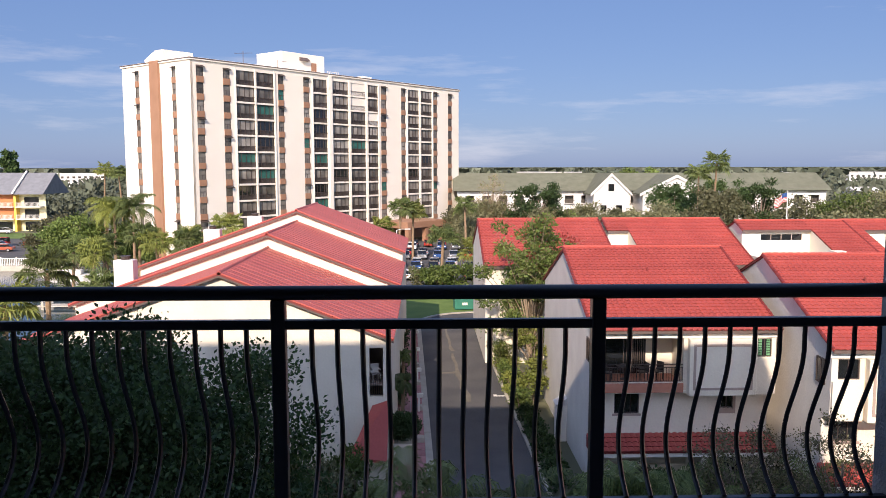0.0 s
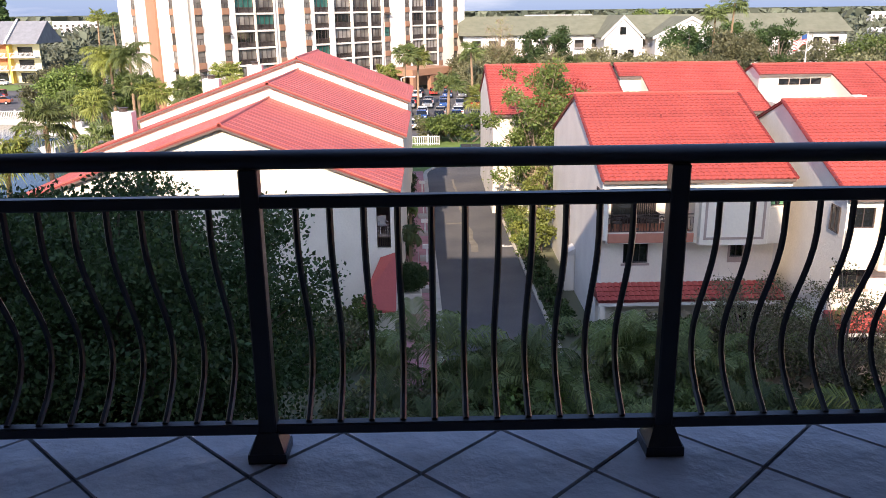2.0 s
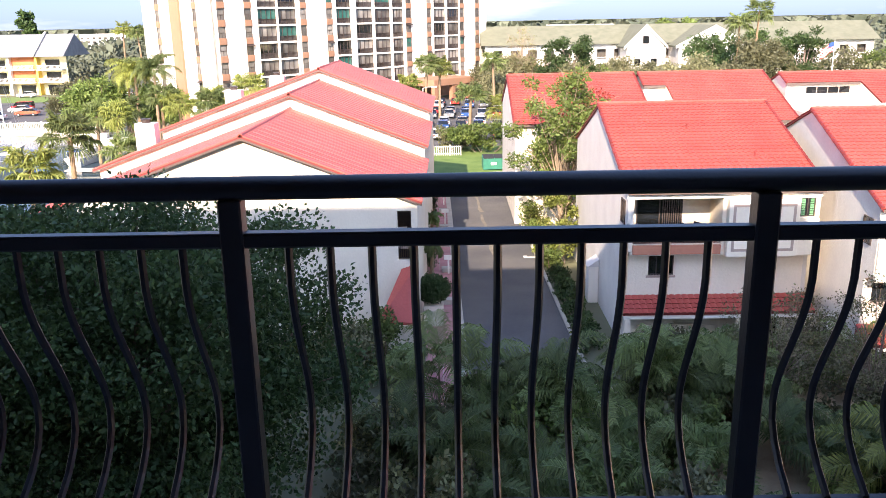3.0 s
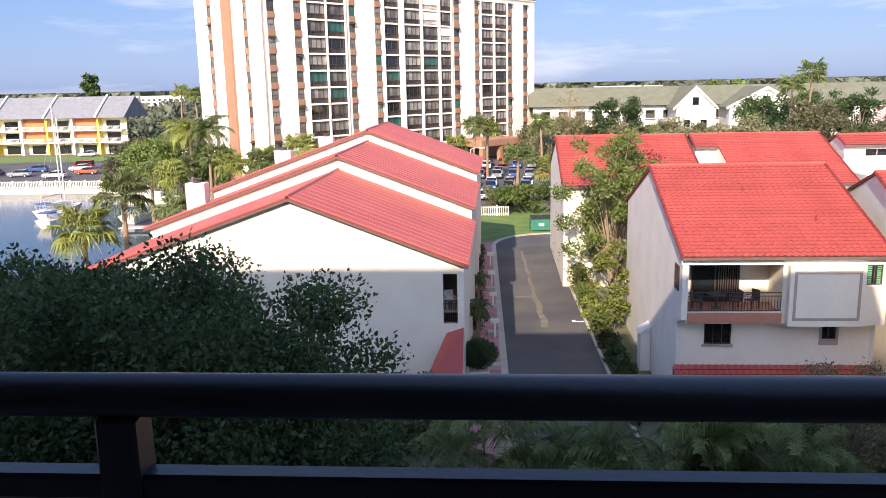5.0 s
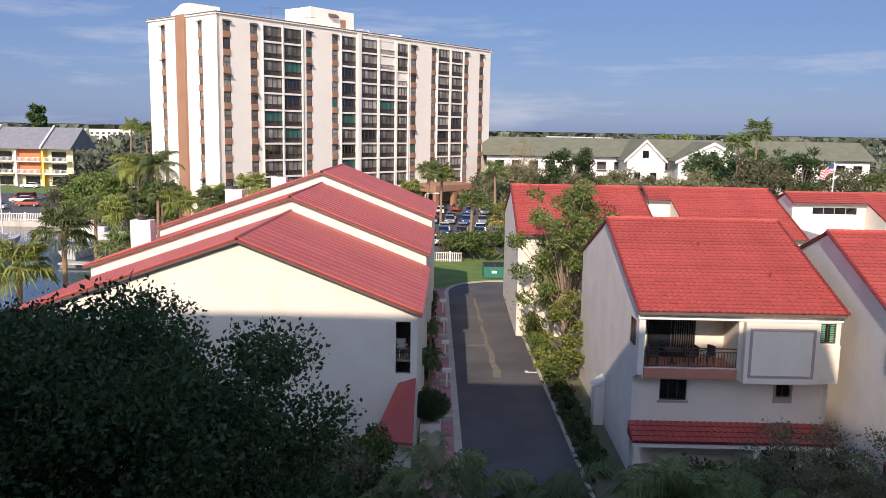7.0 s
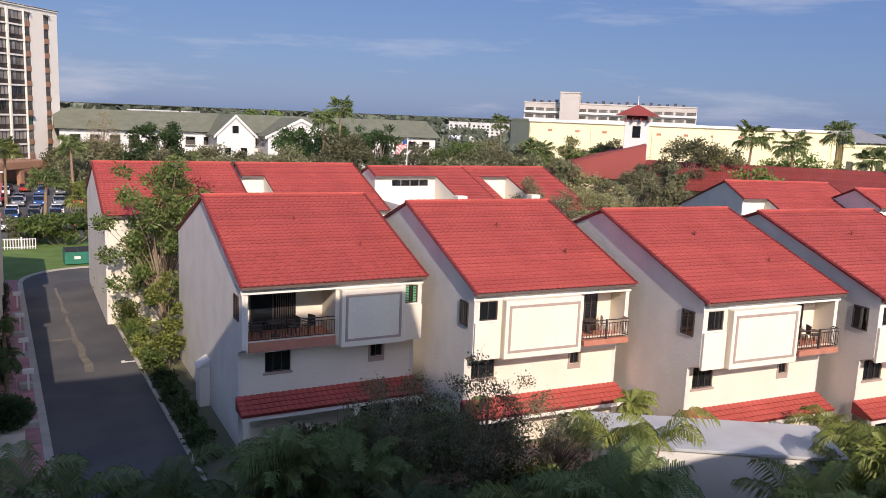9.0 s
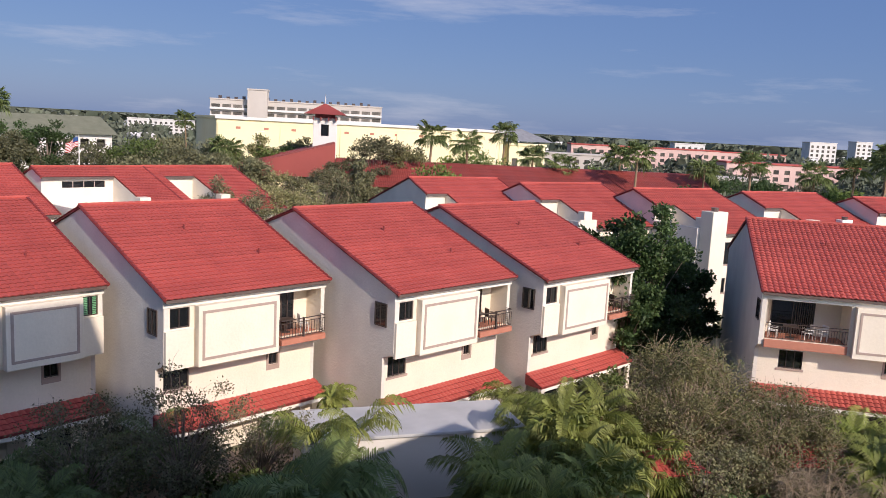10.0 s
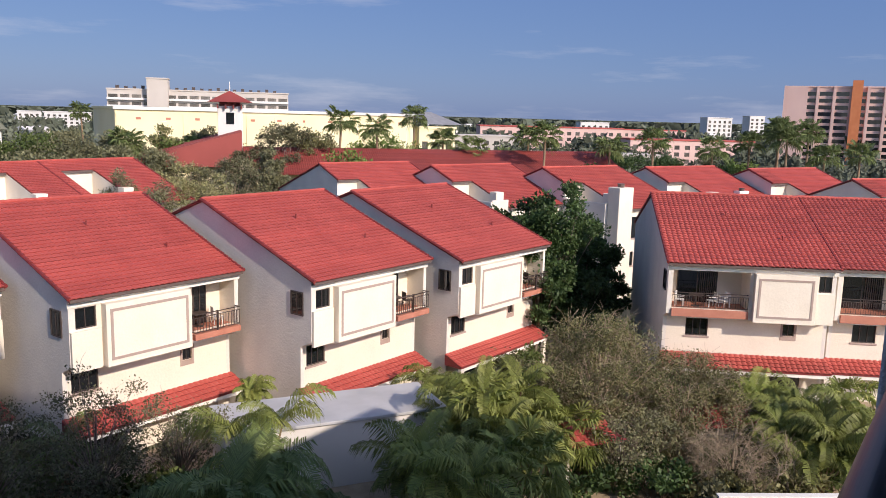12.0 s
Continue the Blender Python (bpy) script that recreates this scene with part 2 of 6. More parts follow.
def part(name, bm, material, parent=None, label=""):
    me = bm if isinstance(bm, bpy.types.Mesh) else mesh_of(name, bm, material)
    ob = new(name, me)
    ob.parent = parent
    if label:
        tagged(ob, label)
    return ob


def thing(name, label, category, m=None, group="", kind=""):
    ob = new(name)
    ob.matrix_basis = m or Matrix()
    return tagged(ob, label, category, group, kind)


def setting(name, bm, material, label, category, m=None):
    ob = part(name, bm, material)
    ob.matrix_basis = m or Matrix()
    return tagged(ob, label, category, kind="structure")


def holed(bm, x0, x1, z0, z1, y0, y1, holes):
    """A wall along x with openings (x0, x1, z0, z1) cut through it."""
    xs = sorted({x0, x1, *[v for h in holes for v in h[:2]]})
    zs = sorted({z0, z1, *[v for h in holes for v in h[2:]]})
    for za, zb in zip(zs, zs[1:]):
        run = None
        for xa, xb in zip(xs, xs[1:]):
            cx, cz = (xa + xb) / 2, (za + zb) / 2
            solid = not any(h[0] < cx < h[1] and h[2] < cz < h[3] for h in holes)
            if solid:
                run = [run[0], xb] if run else [xa, xb]
            if run and (not solid or xb == xs[-1]):
                box(bm, run[0], run[1], y0, y1, za, zb)
                run = None
    return bm


SL = 0.371
TW, TC = 0.32, 0.34


def tile_sheet(name, x0, width, length, slope, material, seg=4, skip=0):
    """Barrel tiles in courses on one slope: x across, y up the slope from the eave, local z out of it."""
    cols, rows = max(1, round(width / TW)), max(1, round(length / TC))
    tw, tc = width / cols, length / rows
    ca, sa = math.cos(math.atan(slope)), math.sin(math.atan(slope))
    crest = 0.062 if material is TILE2 else 0.045
    prof = [(k / seg, crest * math.sin(math.pi * k / seg) ** 0.8 if 0 < k < seg else 0.0) for k in range(seg + 1)]
    verts, faces = [], []
    for r in range(skip, rows):
        base = len(verts)
        for v, lift in ((r * tc - 0.03, 0.06), ((r + 1) * tc, 0.008)):
            for c in range(cols):
                for k, h in prof[:-1] if c < cols - 1 else prof:
                    verts.append((x0 + (c + k) * tw, v * ca - (h + lift) * sa, v * sa + (h + lift) * ca))
        n = (len(verts) - base) // 2
        nose = len(verts)
        for i in range(n):
            x, y, z = verts[base + i]
            verts.append((x, y + 0.05 * sa, z - 0.05 * ca))
        for i in range(n - 1):
            faces.append((base + i, base + i + 1, base + n + i + 1, base + n + i))
            faces.append((nose + i, nose + i + 1, base + i + 1, base + i))
    me = raw_mesh(name, verts, faces, material, False)
    me.materials.append(TILE_GAP_SHADE)
    # every second face is a nose and takes the painted gap shade
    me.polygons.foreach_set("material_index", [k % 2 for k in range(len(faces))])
    return me


def one_tile(tw, tc, seg=4):
    prof = [(k / seg, 0.045 * math.sin(math.pi * k / seg) ** 0.8 if 0 < k < seg else 0.0) for k in range(seg + 1)]
    verts = [(u * tw, -0.03, h + 0.06) for u, h in prof] + [(u * tw, tc, h + 0.008) for u, h in prof] + [(u * tw, -0.03, h - 0.008) for u, h in prof]
    n = seg + 1
    faces = [(i, i + 1, n + i + 1, n + i) for i in range(seg)] + [(2 * n + i, 2 * n + i + 1, i + 1, i) for i in range(seg)]
    me = raw_mesh("roof_tile", verts, faces, TILE)
    me.materials.append(TILE_GAP_SHADE)
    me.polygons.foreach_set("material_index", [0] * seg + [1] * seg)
    return me


def gable_roof(T, W, dr, eave, back, material=TILE, seg=4, slope=SL, keep=0):
    """Both slopes, their verges, ridge caps, eave gutter on a house T. The eave stands at y = 0."""
    ridge = eave + dr * slope
    L = dr * math.hypot(1, slope)
    r = part("roof", bmesh.new(), material, T)
    bm = bmesh.new()
    prism(bm, [(0.02, eave - 0.10), (dr, ridge - 0.10), (back, ridge - (back - dr) * slope - 0.10), (back, ridge - (back - dr) * slope - 0.02), (dr, ridge - 0.02), (0.02, eave - 0.02)], 0.02, W - 0.02)
    old = r.data
    r.data = mesh_of("roof_deck", bm, CAP)
    bpy.data.meshes.remove(old)
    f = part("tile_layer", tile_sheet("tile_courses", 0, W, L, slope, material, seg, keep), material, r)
    f.matrix_basis = Matrix.Translation((0, 0, eave))
    tagged(f, kind="stuff")
    if keep:
        cols, rows = round(W / TW), round(L / TC)
        tw, tc = W / cols, L / rows
        me = one_tile(tw, tc)
        tilt = Matrix.Translation((0, 0, eave)) @ Matrix.Rotation(math.atan(slope), 4, "X")
        for j in range(keep):
            for i in range(cols):
                t = new("roof_tile", me)
                t.parent = r
                t.matrix_basis = tilt @ pose(i * tw, j * tc, random.uniform(0, 0.006), random.uniform(-0.5, 0.5))
    g = part("tile_layer", tile_sheet("tile_courses_back", 0, W, (back - dr) * math.hypot(1, slope), slope, material, 2), material, r)
    g.matrix_basis = Matrix.Translation((W, back, ridge - (back - dr) * slope)) @ Matrix.Rotation(math.pi, 4, "Z")
    tagged(g, kind="stuff")
    # barrel verge tiles down both gables
    bm = bmesh.new()
    n = int(L / 0.36)
    for x in (0.0, W):
        for k in range(n):
            y = k * dr / n
            z = eave + y * slope
            tube(bm, [(x, y - 0.02, z + 0.05), (x, y + dr / n, z + slope * dr / n + 0.025)], [0.10, 0.085], 6)
    tagged(part("verge", bm, CAP, r, "dark red barrel verge tiles"), kind="stuff")
    bm = bmesh.new()
    n = int(W / 0.4)
    for k in range(n):
        tube(bm, [(k * W / n, dr, ridge + 0.02), ((k + 1) * W / n + 0.03, dr, ridge + 0.05)], [0.13, 0.12], 6)
    tagged(part("ridge_cap", bm, material, r, "round ridge tiles"), kind="stuff")
    part("gutter", boxes((0.05, W - 0.05, 0.0, 0.1, eave - 0.17, eave - 0.015), bev=0.01), GUTTER, T, "dark brown eave gutter")
    return ridge


def window(T, x0, x1, z0, z1, y, sill=True, frame_mat=None, mull=1, shutters=None):
    """A window in a wall opening whose outer face stands at y."""
    wdw = part("window", boxes((x0 + 0.03, x1 - 0.03, y + 0.11, y + 0.13, z0 + 0.03, z1 - 0.03)), GLASS, T, "dark glass window")
    fm = frame_mat or BRONZE
    fr = [(x0, x0 + 0.05, y + 0.06, y + 0.14, z0, z1), (x1 - 0.05, x1, y + 0.06, y + 0.14, z0, z1), (x0 + 0.05, x1 - 0.05, y + 0.06, y + 0.14, z0, z0 + 0.05), (x0 + 0.05, x1 - 0.05, y + 0.06, y + 0.14, z1 - 0.05, z1)]
    for k in range(mull):
        c = x0 + (x1 - x0) * (k + 1) / (mull + 1)
        fr.append((c - 0.02, c + 0.02, y + 0.07, y + 0.125, z0 + 0.05, z1 - 0.05))
    part("window_frame", boxes(*fr), fm, wdw)
    if sill:
        part("window_sill", boxes((x0 - 0.1, x1 + 0.1, y - 0.06, y + 0.05, z0 - 0.12, z0), bev=0.008), MAUVE, wdw)
    if shutters:
        bm = bmesh.new()
        n = int((z1 - z0) / 0.09)
        for half in ((x0 + 0.06, (x0 + x1) / 2 - 0.12), ((x0 + x1) / 2 + 0.12, x1 - 0.06)):
            for k in range(n):
                z = z0 + 0.06 + k * (z1 - z0 - 0.1) / n
                box(bm, half[0], half[1], y + 0.075, y + 0.10, z, z + 0.055)
        part("shutter", bm, shutters, wdw, "green louvred shutters")
    return wdw


def railing(T, x0, x1, z, y, h=1.0, step=0.14, returns=0.0):
    r = part("balcony_rail", boxes((x0, x1, y - 0.03, y + 0.03, z + h - 0.04, z + h), (x0, x1, y - 0.02, y + 0.02, z + h - 0.2, z + h - 0.17), (x0, x1, y - 0.02, y + 0.02, z + 0.08, z + 0.11)), BRONZE, T, "dark bronze balcony railing")
    n = int((x1 - x0) / step)
    me = mesh_of("baluster", boxes((-0.01, 0.01, -0.01, 0.01, 0.11, h - 0.17)), BRONZE)
    for k in range(n + 1):
        b = new("baluster", me)
        b.parent = r
        b.matrix_basis = Matrix.Translation((x0 + (x1 - x0) * k / n, y, z))
    return r


def townhouse(x, y, rot, W, flip=False, label="", roofmat=TILE, keep=0, green=False, D=17.5, tile_seg=4, over=0.8):
    """Three storeys: garage, a plain middle floor, and an overhanging top floor with a balcony, a panelled bay and a window."""
    T = thing("townhouse", label, "house", pose(x, y, 0, 0, 0, rot), "townhouses")
    E, DR = 8.42, 9.1
    X = (lambda a: W - a) if flip else (lambda a: a)

    def sp(a, b):
        return tuple(sorted((X(a), X(b))))

    ridge = gable_roof(T, W, DR, E, D, roofmat, tile_seg, keep=keep)
    up, lo = 0.35, 0.35 + over
    back_z = ridge - (D - 0.3 - DR) * SL - 0.12
    gab = [(lo, 0), (D - 0.3, 0), (D - 0.3, back_z), (DR, ridge - 0.12), (up, E + up * SL - 0.12), (up, 5.25), (lo, 4.9)]
    for nm, a in (("side_wall", 0.12), ("side_wall", W - 0.34)):
        part(nm, prism(bmesh.new(), gab, a, a + 0.22), ROUGHST, T, "rough trowelled stucco gable wall")
    sw = part("side_window", boxes((0.095, 0.118, 0.98, 1.78, 6.6, 7.72)), GLASS, T, "narrow dark side window")
    part("window_frame", boxes((0.06, 0.118, 0.92, 0.978, 6.54, 7.78), (0.06, 0.118, 1.782, 1.84, 6.54, 7.78), (0.06, 0.118, 0.978, 1.782, 7.722, 7.78), (0.06, 0.118, 0.978, 1.782, 6.54, 6.598), (0.07, 0.094, 1.36, 1.4, 6.6, 7.72)), BRONZE, sw)
    part("back_wall", boxes((0.34, W - 0.34, D - 0.5, D - 0.3, 0, back_z)), STUCCO, T)
    # turned round, the unit has a narrow corner balcony and a broad bay
    bx0, bx1 = sp(0.36, 0.335 * W) if flip else sp(0.42, 0.495 * W)
    wx0, wx1 = sp(0.85 * W, 0.955 * W) if flip else sp(0.89 * W, 0.965 * W)
    bay0, bay1 = sp(0.348 * W, 0.825 * W) if flip else sp(0.515 * W, 0.872 * W)
    deep = 1.25 if flip else 2.0
    # top floor
    part("upper_wall", holed(bmesh.new(), 0.34, W - 0.34, 5.2, E - 0.12, up, up + 0.2, [(bx0, bx1, 5.62, 7.95), (wx0, wx1, 6.95, 7.92)]), STUCCO, T)
    part("fascia", boxes((0.06, W - 0.06, up - 0.06, up - 0.004, 7.98, E - 0.16)), WHITE, T, "cream fascia board below the eave")
    part("overhang_soffit", boxes((0.34, W - 0.34, up + 0.0, lo + 0.25, 5.05, 5.196)), WHITE, T)
    window(T, wx0, wx1, 6.95, 7.92, up, False, shutters=GREENSH if green else None)
    bay = part("bay", boxes((bay0, bay1, up - 0.42, up - 0.002, 5.02, 7.97), bev=0.015), STUCCO, T, "cream stucco bay box")
    ins = 0.2
    t0, t1, u0, u1, yy = bay0 + ins, bay1 - ins, 5.32, 7.72, up - 0.445
    part("panel_trim", boxes((t0, t1, yy, yy + 0.03, u1 - 0.13, u1), (t0, t1, yy, yy + 0.03, u0, u0 + 0.13), (t0, t0 + 0.13, yy, yy + 0.03, u0 + 0.13, u1 - 0.13), (t1 - 0.13, t1, yy, yy + 0.03, u0 + 0.13, u1 - 0.13)), MAUVE, bay, "mauve raised moulding")
    q0, q1 = sp(0.835 * W, 0.985 * W) if flip else sp(0.88 * W, 0.985 * W)
    part("window_apron", boxes((q0, q1, up - 0.16, up - 0.002, 5.02, 6.88), bev=0.01), STUCCO, T)
    # balcony
    part("balcony_floor", boxes((bx0, bx1, up - (0.5 if flip else 0.12), up + deep, 5.3 if flip else 5.12, 5.6), bev=0.01), TERRA, T, "terracotta balcony slab")
    part("balcony_back_wall", boxes((bx0, bx1, up + deep, up + deep + 0.15, 5.3, 8.2)), STUCCO, T)
    for wx in (bx0 - 0.12, bx1):
        part("balcony_side_wall", boxes((wx, wx + 0.12, up + 0.2, up + deep + 0.15, 5.3, 8.2)), STUCCO, T)
    part("balcony_ceiling", boxes((bx0, bx1, up + 0.2, up + deep, 8.0, 8.1)), WHITE, T)
    if flip:
        d0, d1 = sp(0.14 * W, 0.215 * W)
    else:
        d0, d1 = bx0 + 0.14 * (bx1 - bx0), bx0 + 0.66 * (bx1 - bx0)
    dr = part("sliding_door", boxes((d0, d1, up + deep - 0.06, up + deep - 0.01, 5.62, 7.85)), GLASS, T, "dark glass sliding door")
    yd = up + deep
    part("door_frame", boxes((d0 - 0.05, d0, yd - 0.08, yd - 0.002, 5.62, 7.9), (d1, d1 + 0.05, yd - 0.08, yd - 0.002, 5.62, 7.9), (d0, d1, yd - 0.08, yd - 0.002, 7.85, 7.9), ((d0 + d1) / 2 - 0.03, (d0 + d1) / 2 + 0.03, yd - 0.08, yd - 0.062, 5.62, 7.85)), BRONZE, dr)
    if not flip:
        for k in range(9):
            bl = d0 + (d1 - d0) * (0.56 + 0.05 * k)
            part("blind_slat", boxes((bl, bl + 0.05, yd - 0.12, yd - 0.09, 5.7, 7.8)), BRONZE, dr)
    if flip:
        # the railing stands out past the wall and returns to it
        railing(T, bx0 + 0.02, bx1 - 0.02, 5.6, up - 0.42, 1.02, 0.17)
        for rx in (bx0 + 0.02, bx1 - 0.06):
            part("rail_return", boxes((rx, rx + 0.04, up - 0.4, up - 0.01, 6.58, 6.62), (rx, rx + 0.04, up - 0.4, up - 0.01, 5.68, 5.71), *[(rx + 0.01, rx + 0.03, up - 0.4 + 0.1 * q, up - 0.38 + 0.1 * q, 5.71, 6.58) for q in range(1, 4)]), BRONZE, T)
        part("rail_post", boxes(((bx0 + bx1) / 2 - 0.04, (bx0 + bx1) / 2 + 0.04, up - 0.47, up - 0.37, 5.6, 6.64)), BRONZE, T)
    else:
        railing(T, bx0 + 0.02, bx1 - 0.02, 5.6, up + 0.05)
    # middle floor and garage
    m0, m1 = sp(0.805 * W, 0.945 * W) if flip else sp(0.15 * W, 0.285 * W)
    s0, s1 = sp(0.265 * W, 0.325 * W) if flip else sp(0.73 * W, 0.80 * W)
    g0, g1 = sp(0.10 * W, 0.55 * W)
    e0, e1 = sp(0.66 * W, 0.86 * W)
    part("lower_wall", holed(bmesh.new(), 0.34, W - 0.34, 0, 5.2, lo, lo + 0.2, [(m0, m1, 3.75, 4.85), (s0, s1, 4.0, 4.75), (g0, g1, 0, 1.95), (e0, e1, 0, 1.95)]), STUCCO, T)
    window(T, m0, m1, 3.75, 4.85, lo, True, mull=2)
    small = window(T, s0, s1, 4.0, 4.75, lo, False)
    part("window_trim", boxes((s0 - 0.12, s0, lo - 0.03, lo - 0.002, 3.72, 4.87), (s1, s1 + 0.12, lo - 0.03, lo - 0.002, 3.72, 4.87), (s0, s1, lo - 0.03, lo - 0.002, 3.72, 4.0), (s0, s1, lo - 0.03, lo - 0.002, 4.75, 4.87)), MAUVE, small)
    part("garage_door", boxes(*[(g0, g1, lo + 0.1, lo + 0.15, k * 0.48, k * 0.48 + 0.46) for k in range(4)]), STUCCO, T, "cream sectional garage door")
    part("patio_door", boxes((e0, e1, lo + 0.1, lo + 0.14, 0, 1.95)), GLASS, T)
    # pent roof over the garage
    P = 1.25
    pr = part("pent_roof", prism(bmesh.new(), [(lo - P, 2.1), (lo, 2.1 + P * 0.45 - 0.03), (lo, 2.0), (lo - P, 2.0)], 0.0, W), CAP, T)
    ps = part("tile_layer", tile_sheet("pent_tiles", 0, W, P * math.hypot(1, 0.45), 0.45, roofmat, tile_seg), roofmat, pr)
    ps.matrix_basis = Matrix.Translation((0, lo - P, 2.1))
    tagged(ps, kind="stuff")
    part("pent_beam", boxes((0.05, W - 0.05, lo - P + 0.05, lo - P + 0.3, 1.78, 1.996)), WHITE, T, "cream beam below the pent roof")
    for px in (0.1, W * 0.6, W - 0.4):
        part("pent_post", boxes((px, px + 0.3, lo - P + 0.06, lo - P + 0.29, 0, 1.78), bev=0.01), STUCCO, T)
    # roof vents
    for vx, vy in ((0.45 * W, 0.66 * DR), (0.74 * W, 0.34 * DR)):
        z = E + vy * SL
        part("roof_vent", tube(bmesh.new(), [(vx, vy, z - 0.05), (vx, vy, z + 0.32)], 0.05, 8), CAP, T, "small red vent pipe")
    return T


GREENSH = mat("green_shutter", (0.10, 0.30, 0.14), (0.15, 0.38, 0.20), 3, 0.5)


def rear_house(x, y, rot, W, roofmat=TILE, notch=(0.0, 2.2, 4.6), chimney=None, eave=8.42, dr=9.1, D=17.5, seg=2, label="", window_in=False):
    """A house whose roof is cut back to a light well between two x, from the eave up to a depth."""
    T = thing("townhouse", label or "cream stucco townhouse with a red barrel tile roof", "house", pose(x, y, 0, 0, 0, rot), "townhouses")
    ridge = eave + dr * SL
    a, b, v = notch
    bz = ridge - (D - 0.3 - dr) * SL - 0.12
    hy = math.hypot(1, SL)
    strips = [q for q in ((0.0, a, 0.0), (a, b, v), (b, W, 0.0)) if q[1] - q[0] > 0.05]
    deck = None
    for p, q, y0 in strips:
        z0 = eave + y0 * SL
        bm = prism(bmesh.new(), [(y0 + 0.02, z0 - 0.10), (dr, ridge - 0.10), (D, ridge - (D - dr) * SL - 0.10), (D, ridge - (D - dr) * SL - 0.02), (dr, ridge - 0.02), (y0 + 0.02, z0 - 0.02)], p + (0.02 if p == 0 else 0), q - (0.02 if q == W else 0))
        rf = part("roof", bm, CAP, T)
        deck = deck or rf
        t = part("tile_layer", tile_sheet("tile_courses", p, q - p, (dr - y0) * hy, SL, roofmat, seg), roofmat, rf)
        t.matrix_basis = Matrix.Translation((0, y0, z0))
        tagged(t, kind="stuff")
        part("eave_gutter", boxes((p + 0.05, q - 0.05, y0, y0 + 0.1, z0 - 0.2, z0 - 0.015)), GUTTER, rf)
    g = part("tile_layer", tile_sheet("tile_courses_back", 0, W, (D - dr) * hy, SL, roofmat, 2), roofmat, deck)
    g.matrix_basis = Matrix.Translation((W, D, ridge - (D - dr) * SL)) @ Matrix.Rotation(math.pi, 4, "Z")
    tagged(g, kind="stuff")
    bm = bmesh.new()
    n = int(dr * hy / 0.4)
    for xx, ya in ((0.0, v if a == 0 else 0.0), (W, 0.0)):
        for k in range(n):
            yy = k * dr / n
            if yy >= ya:
                tube(bm, [(xx, yy - 0.02, eave + yy * SL + 0.05), (xx, yy + dr / n, eave + (yy + dr / n) * SL + 0.025)], [0.10, 0.085], 6)
    tagged(part("verge", bm, CAP, deck, "dark red barrel verge tiles"), kind="stuff")
    bm = bmesh.new()
    n = int(W / 0.4)
    for k in range(n):
        tube(bm, [(k * W / n, dr, ridge + 0.02), ((k + 1) * W / n + 0.03, dr, ridge + 0.05)], [0.13, 0.12], 6)
    tagged(part("ridge_cap", bm, roofmat, deck, "round ridge tiles"), kind="stuff")
    # gable walls; in the well they stop at its parapet
    well = eave - 0.3
    for wx, cut in ((0.12, a == 0), (W - 0.34, b >= W)):
        front = [(0.35, 0), (D - 0.3, 0), (D - 0.3, bz), (dr, ridge - 0.12)]
        front += [(v + 0.3, eave + (v + 0.3) * SL - 0.12), (v + 0.3, well + 0.9), (0.35, well + 0.9)] if cut else [(0.35, eave)]
        part("side_wall", prism(bmesh.new(), front, wx, wx + 0.22), ROUGHST, T)
    part("well_floor", boxes((max(a, 0.34), min(b, W - 0.34), 0.55, v + 0.3, well - 0.1, well)), FLATROOF, T)
    zt = eave + (v + 0.3) * SL - 0.11
    wall0, wall1 = max(a, 0.34), min(b, W - 0.34)
    hole = [(wall0 + 0.25 * (wall1 - wall0), wall1 - 0.12 * (wall1 - wall0), zt - 0.95, zt - 0.4)] if window_in else []
    cl = part("clerestory", holed(bmesh.new(), wall0, wall1, well, zt, v + 0.3, v + 0.5, hole), STUCCO, T, "cream clerestory wall in the roof well")
    for h in hole:
        part("clerestory_window", boxes((h[0], h[1], v + 0.4, v + 0.43, h[2], h[3])), GLASS, cl)
        part("window_frame", boxes(*[(h[0] + (h[1] - h[0]) * k / 4 - 0.03, h[0] + (h[1] - h[0]) * k / 4 + 0.03, v + 0.34, v + 0.398, h[2], h[3]) for k in range(5)]), MAUVE, cl)
    for cx in ([a - 0.16] if a > 0.05 else []) + ([b] if b < W else []):
        part("well_cheek", prism(bmesh.new(), [(0.56, well), (v + 0.3, well), (v + 0.3, zt), (0.56, eave + 0.56 * SL - 0.11)], cx, cx + 0.16), STUCCO, T)
    part("parapet", boxes((wall0, wall1, 0.35, 0.55, eave + 0.003, eave + 0.75), bev=0.02), STUCCO, T)
    part("stub_wall", boxes((wall1 - 1.0, wall1 - 0.02, 1.0, 1.9, well, well + 1.7), bev=0.03), STUCCO, T, "cream stub wall in the roof well")
    part("front_wall", holed(bmesh.new(), 0.34, W - 0.34, 0, eave, 0.35, 0.55, [(0.2 * W, 0.45 * W, 5.5, 7.6), (0.65 * W, 0.8 * W, 5.8, 7.4), (0.25 * W, 0.4 * W, 2.8, 4.2), (0.65 * W, 0.8 * W, 2.8, 4.2)]), STUCCO, T)
    for p, q, c, d in ((0.2, 0.45, 5.5, 7.6), (0.65, 0.8, 5.8, 7.4), (0.25, 0.4, 2.8, 4.2), (0.65, 0.8, 2.8, 4.2)):
        window(T, p * W, q * W, c, d, 0.35)
    if chimney:
        p, q = chimney
        z = eave + q * SL
        c = part("chimney", boxes((p, p + 1.5, q, q + 0.8, z - 0.4, z + 0.55), bev=0.02), WHITE, T, "low white stucco chimney")
        part("chimney_cap", tube(bmesh.new(), [(p + 0.75, q + 0.4, z + 0.55), (p + 0.75, q + 0.4, z + 0.75), (p + 0.75, q + 0.4, z + 0.85)], [0.28, 0.28, 0.34], 10), GUTTER, c)
    return T


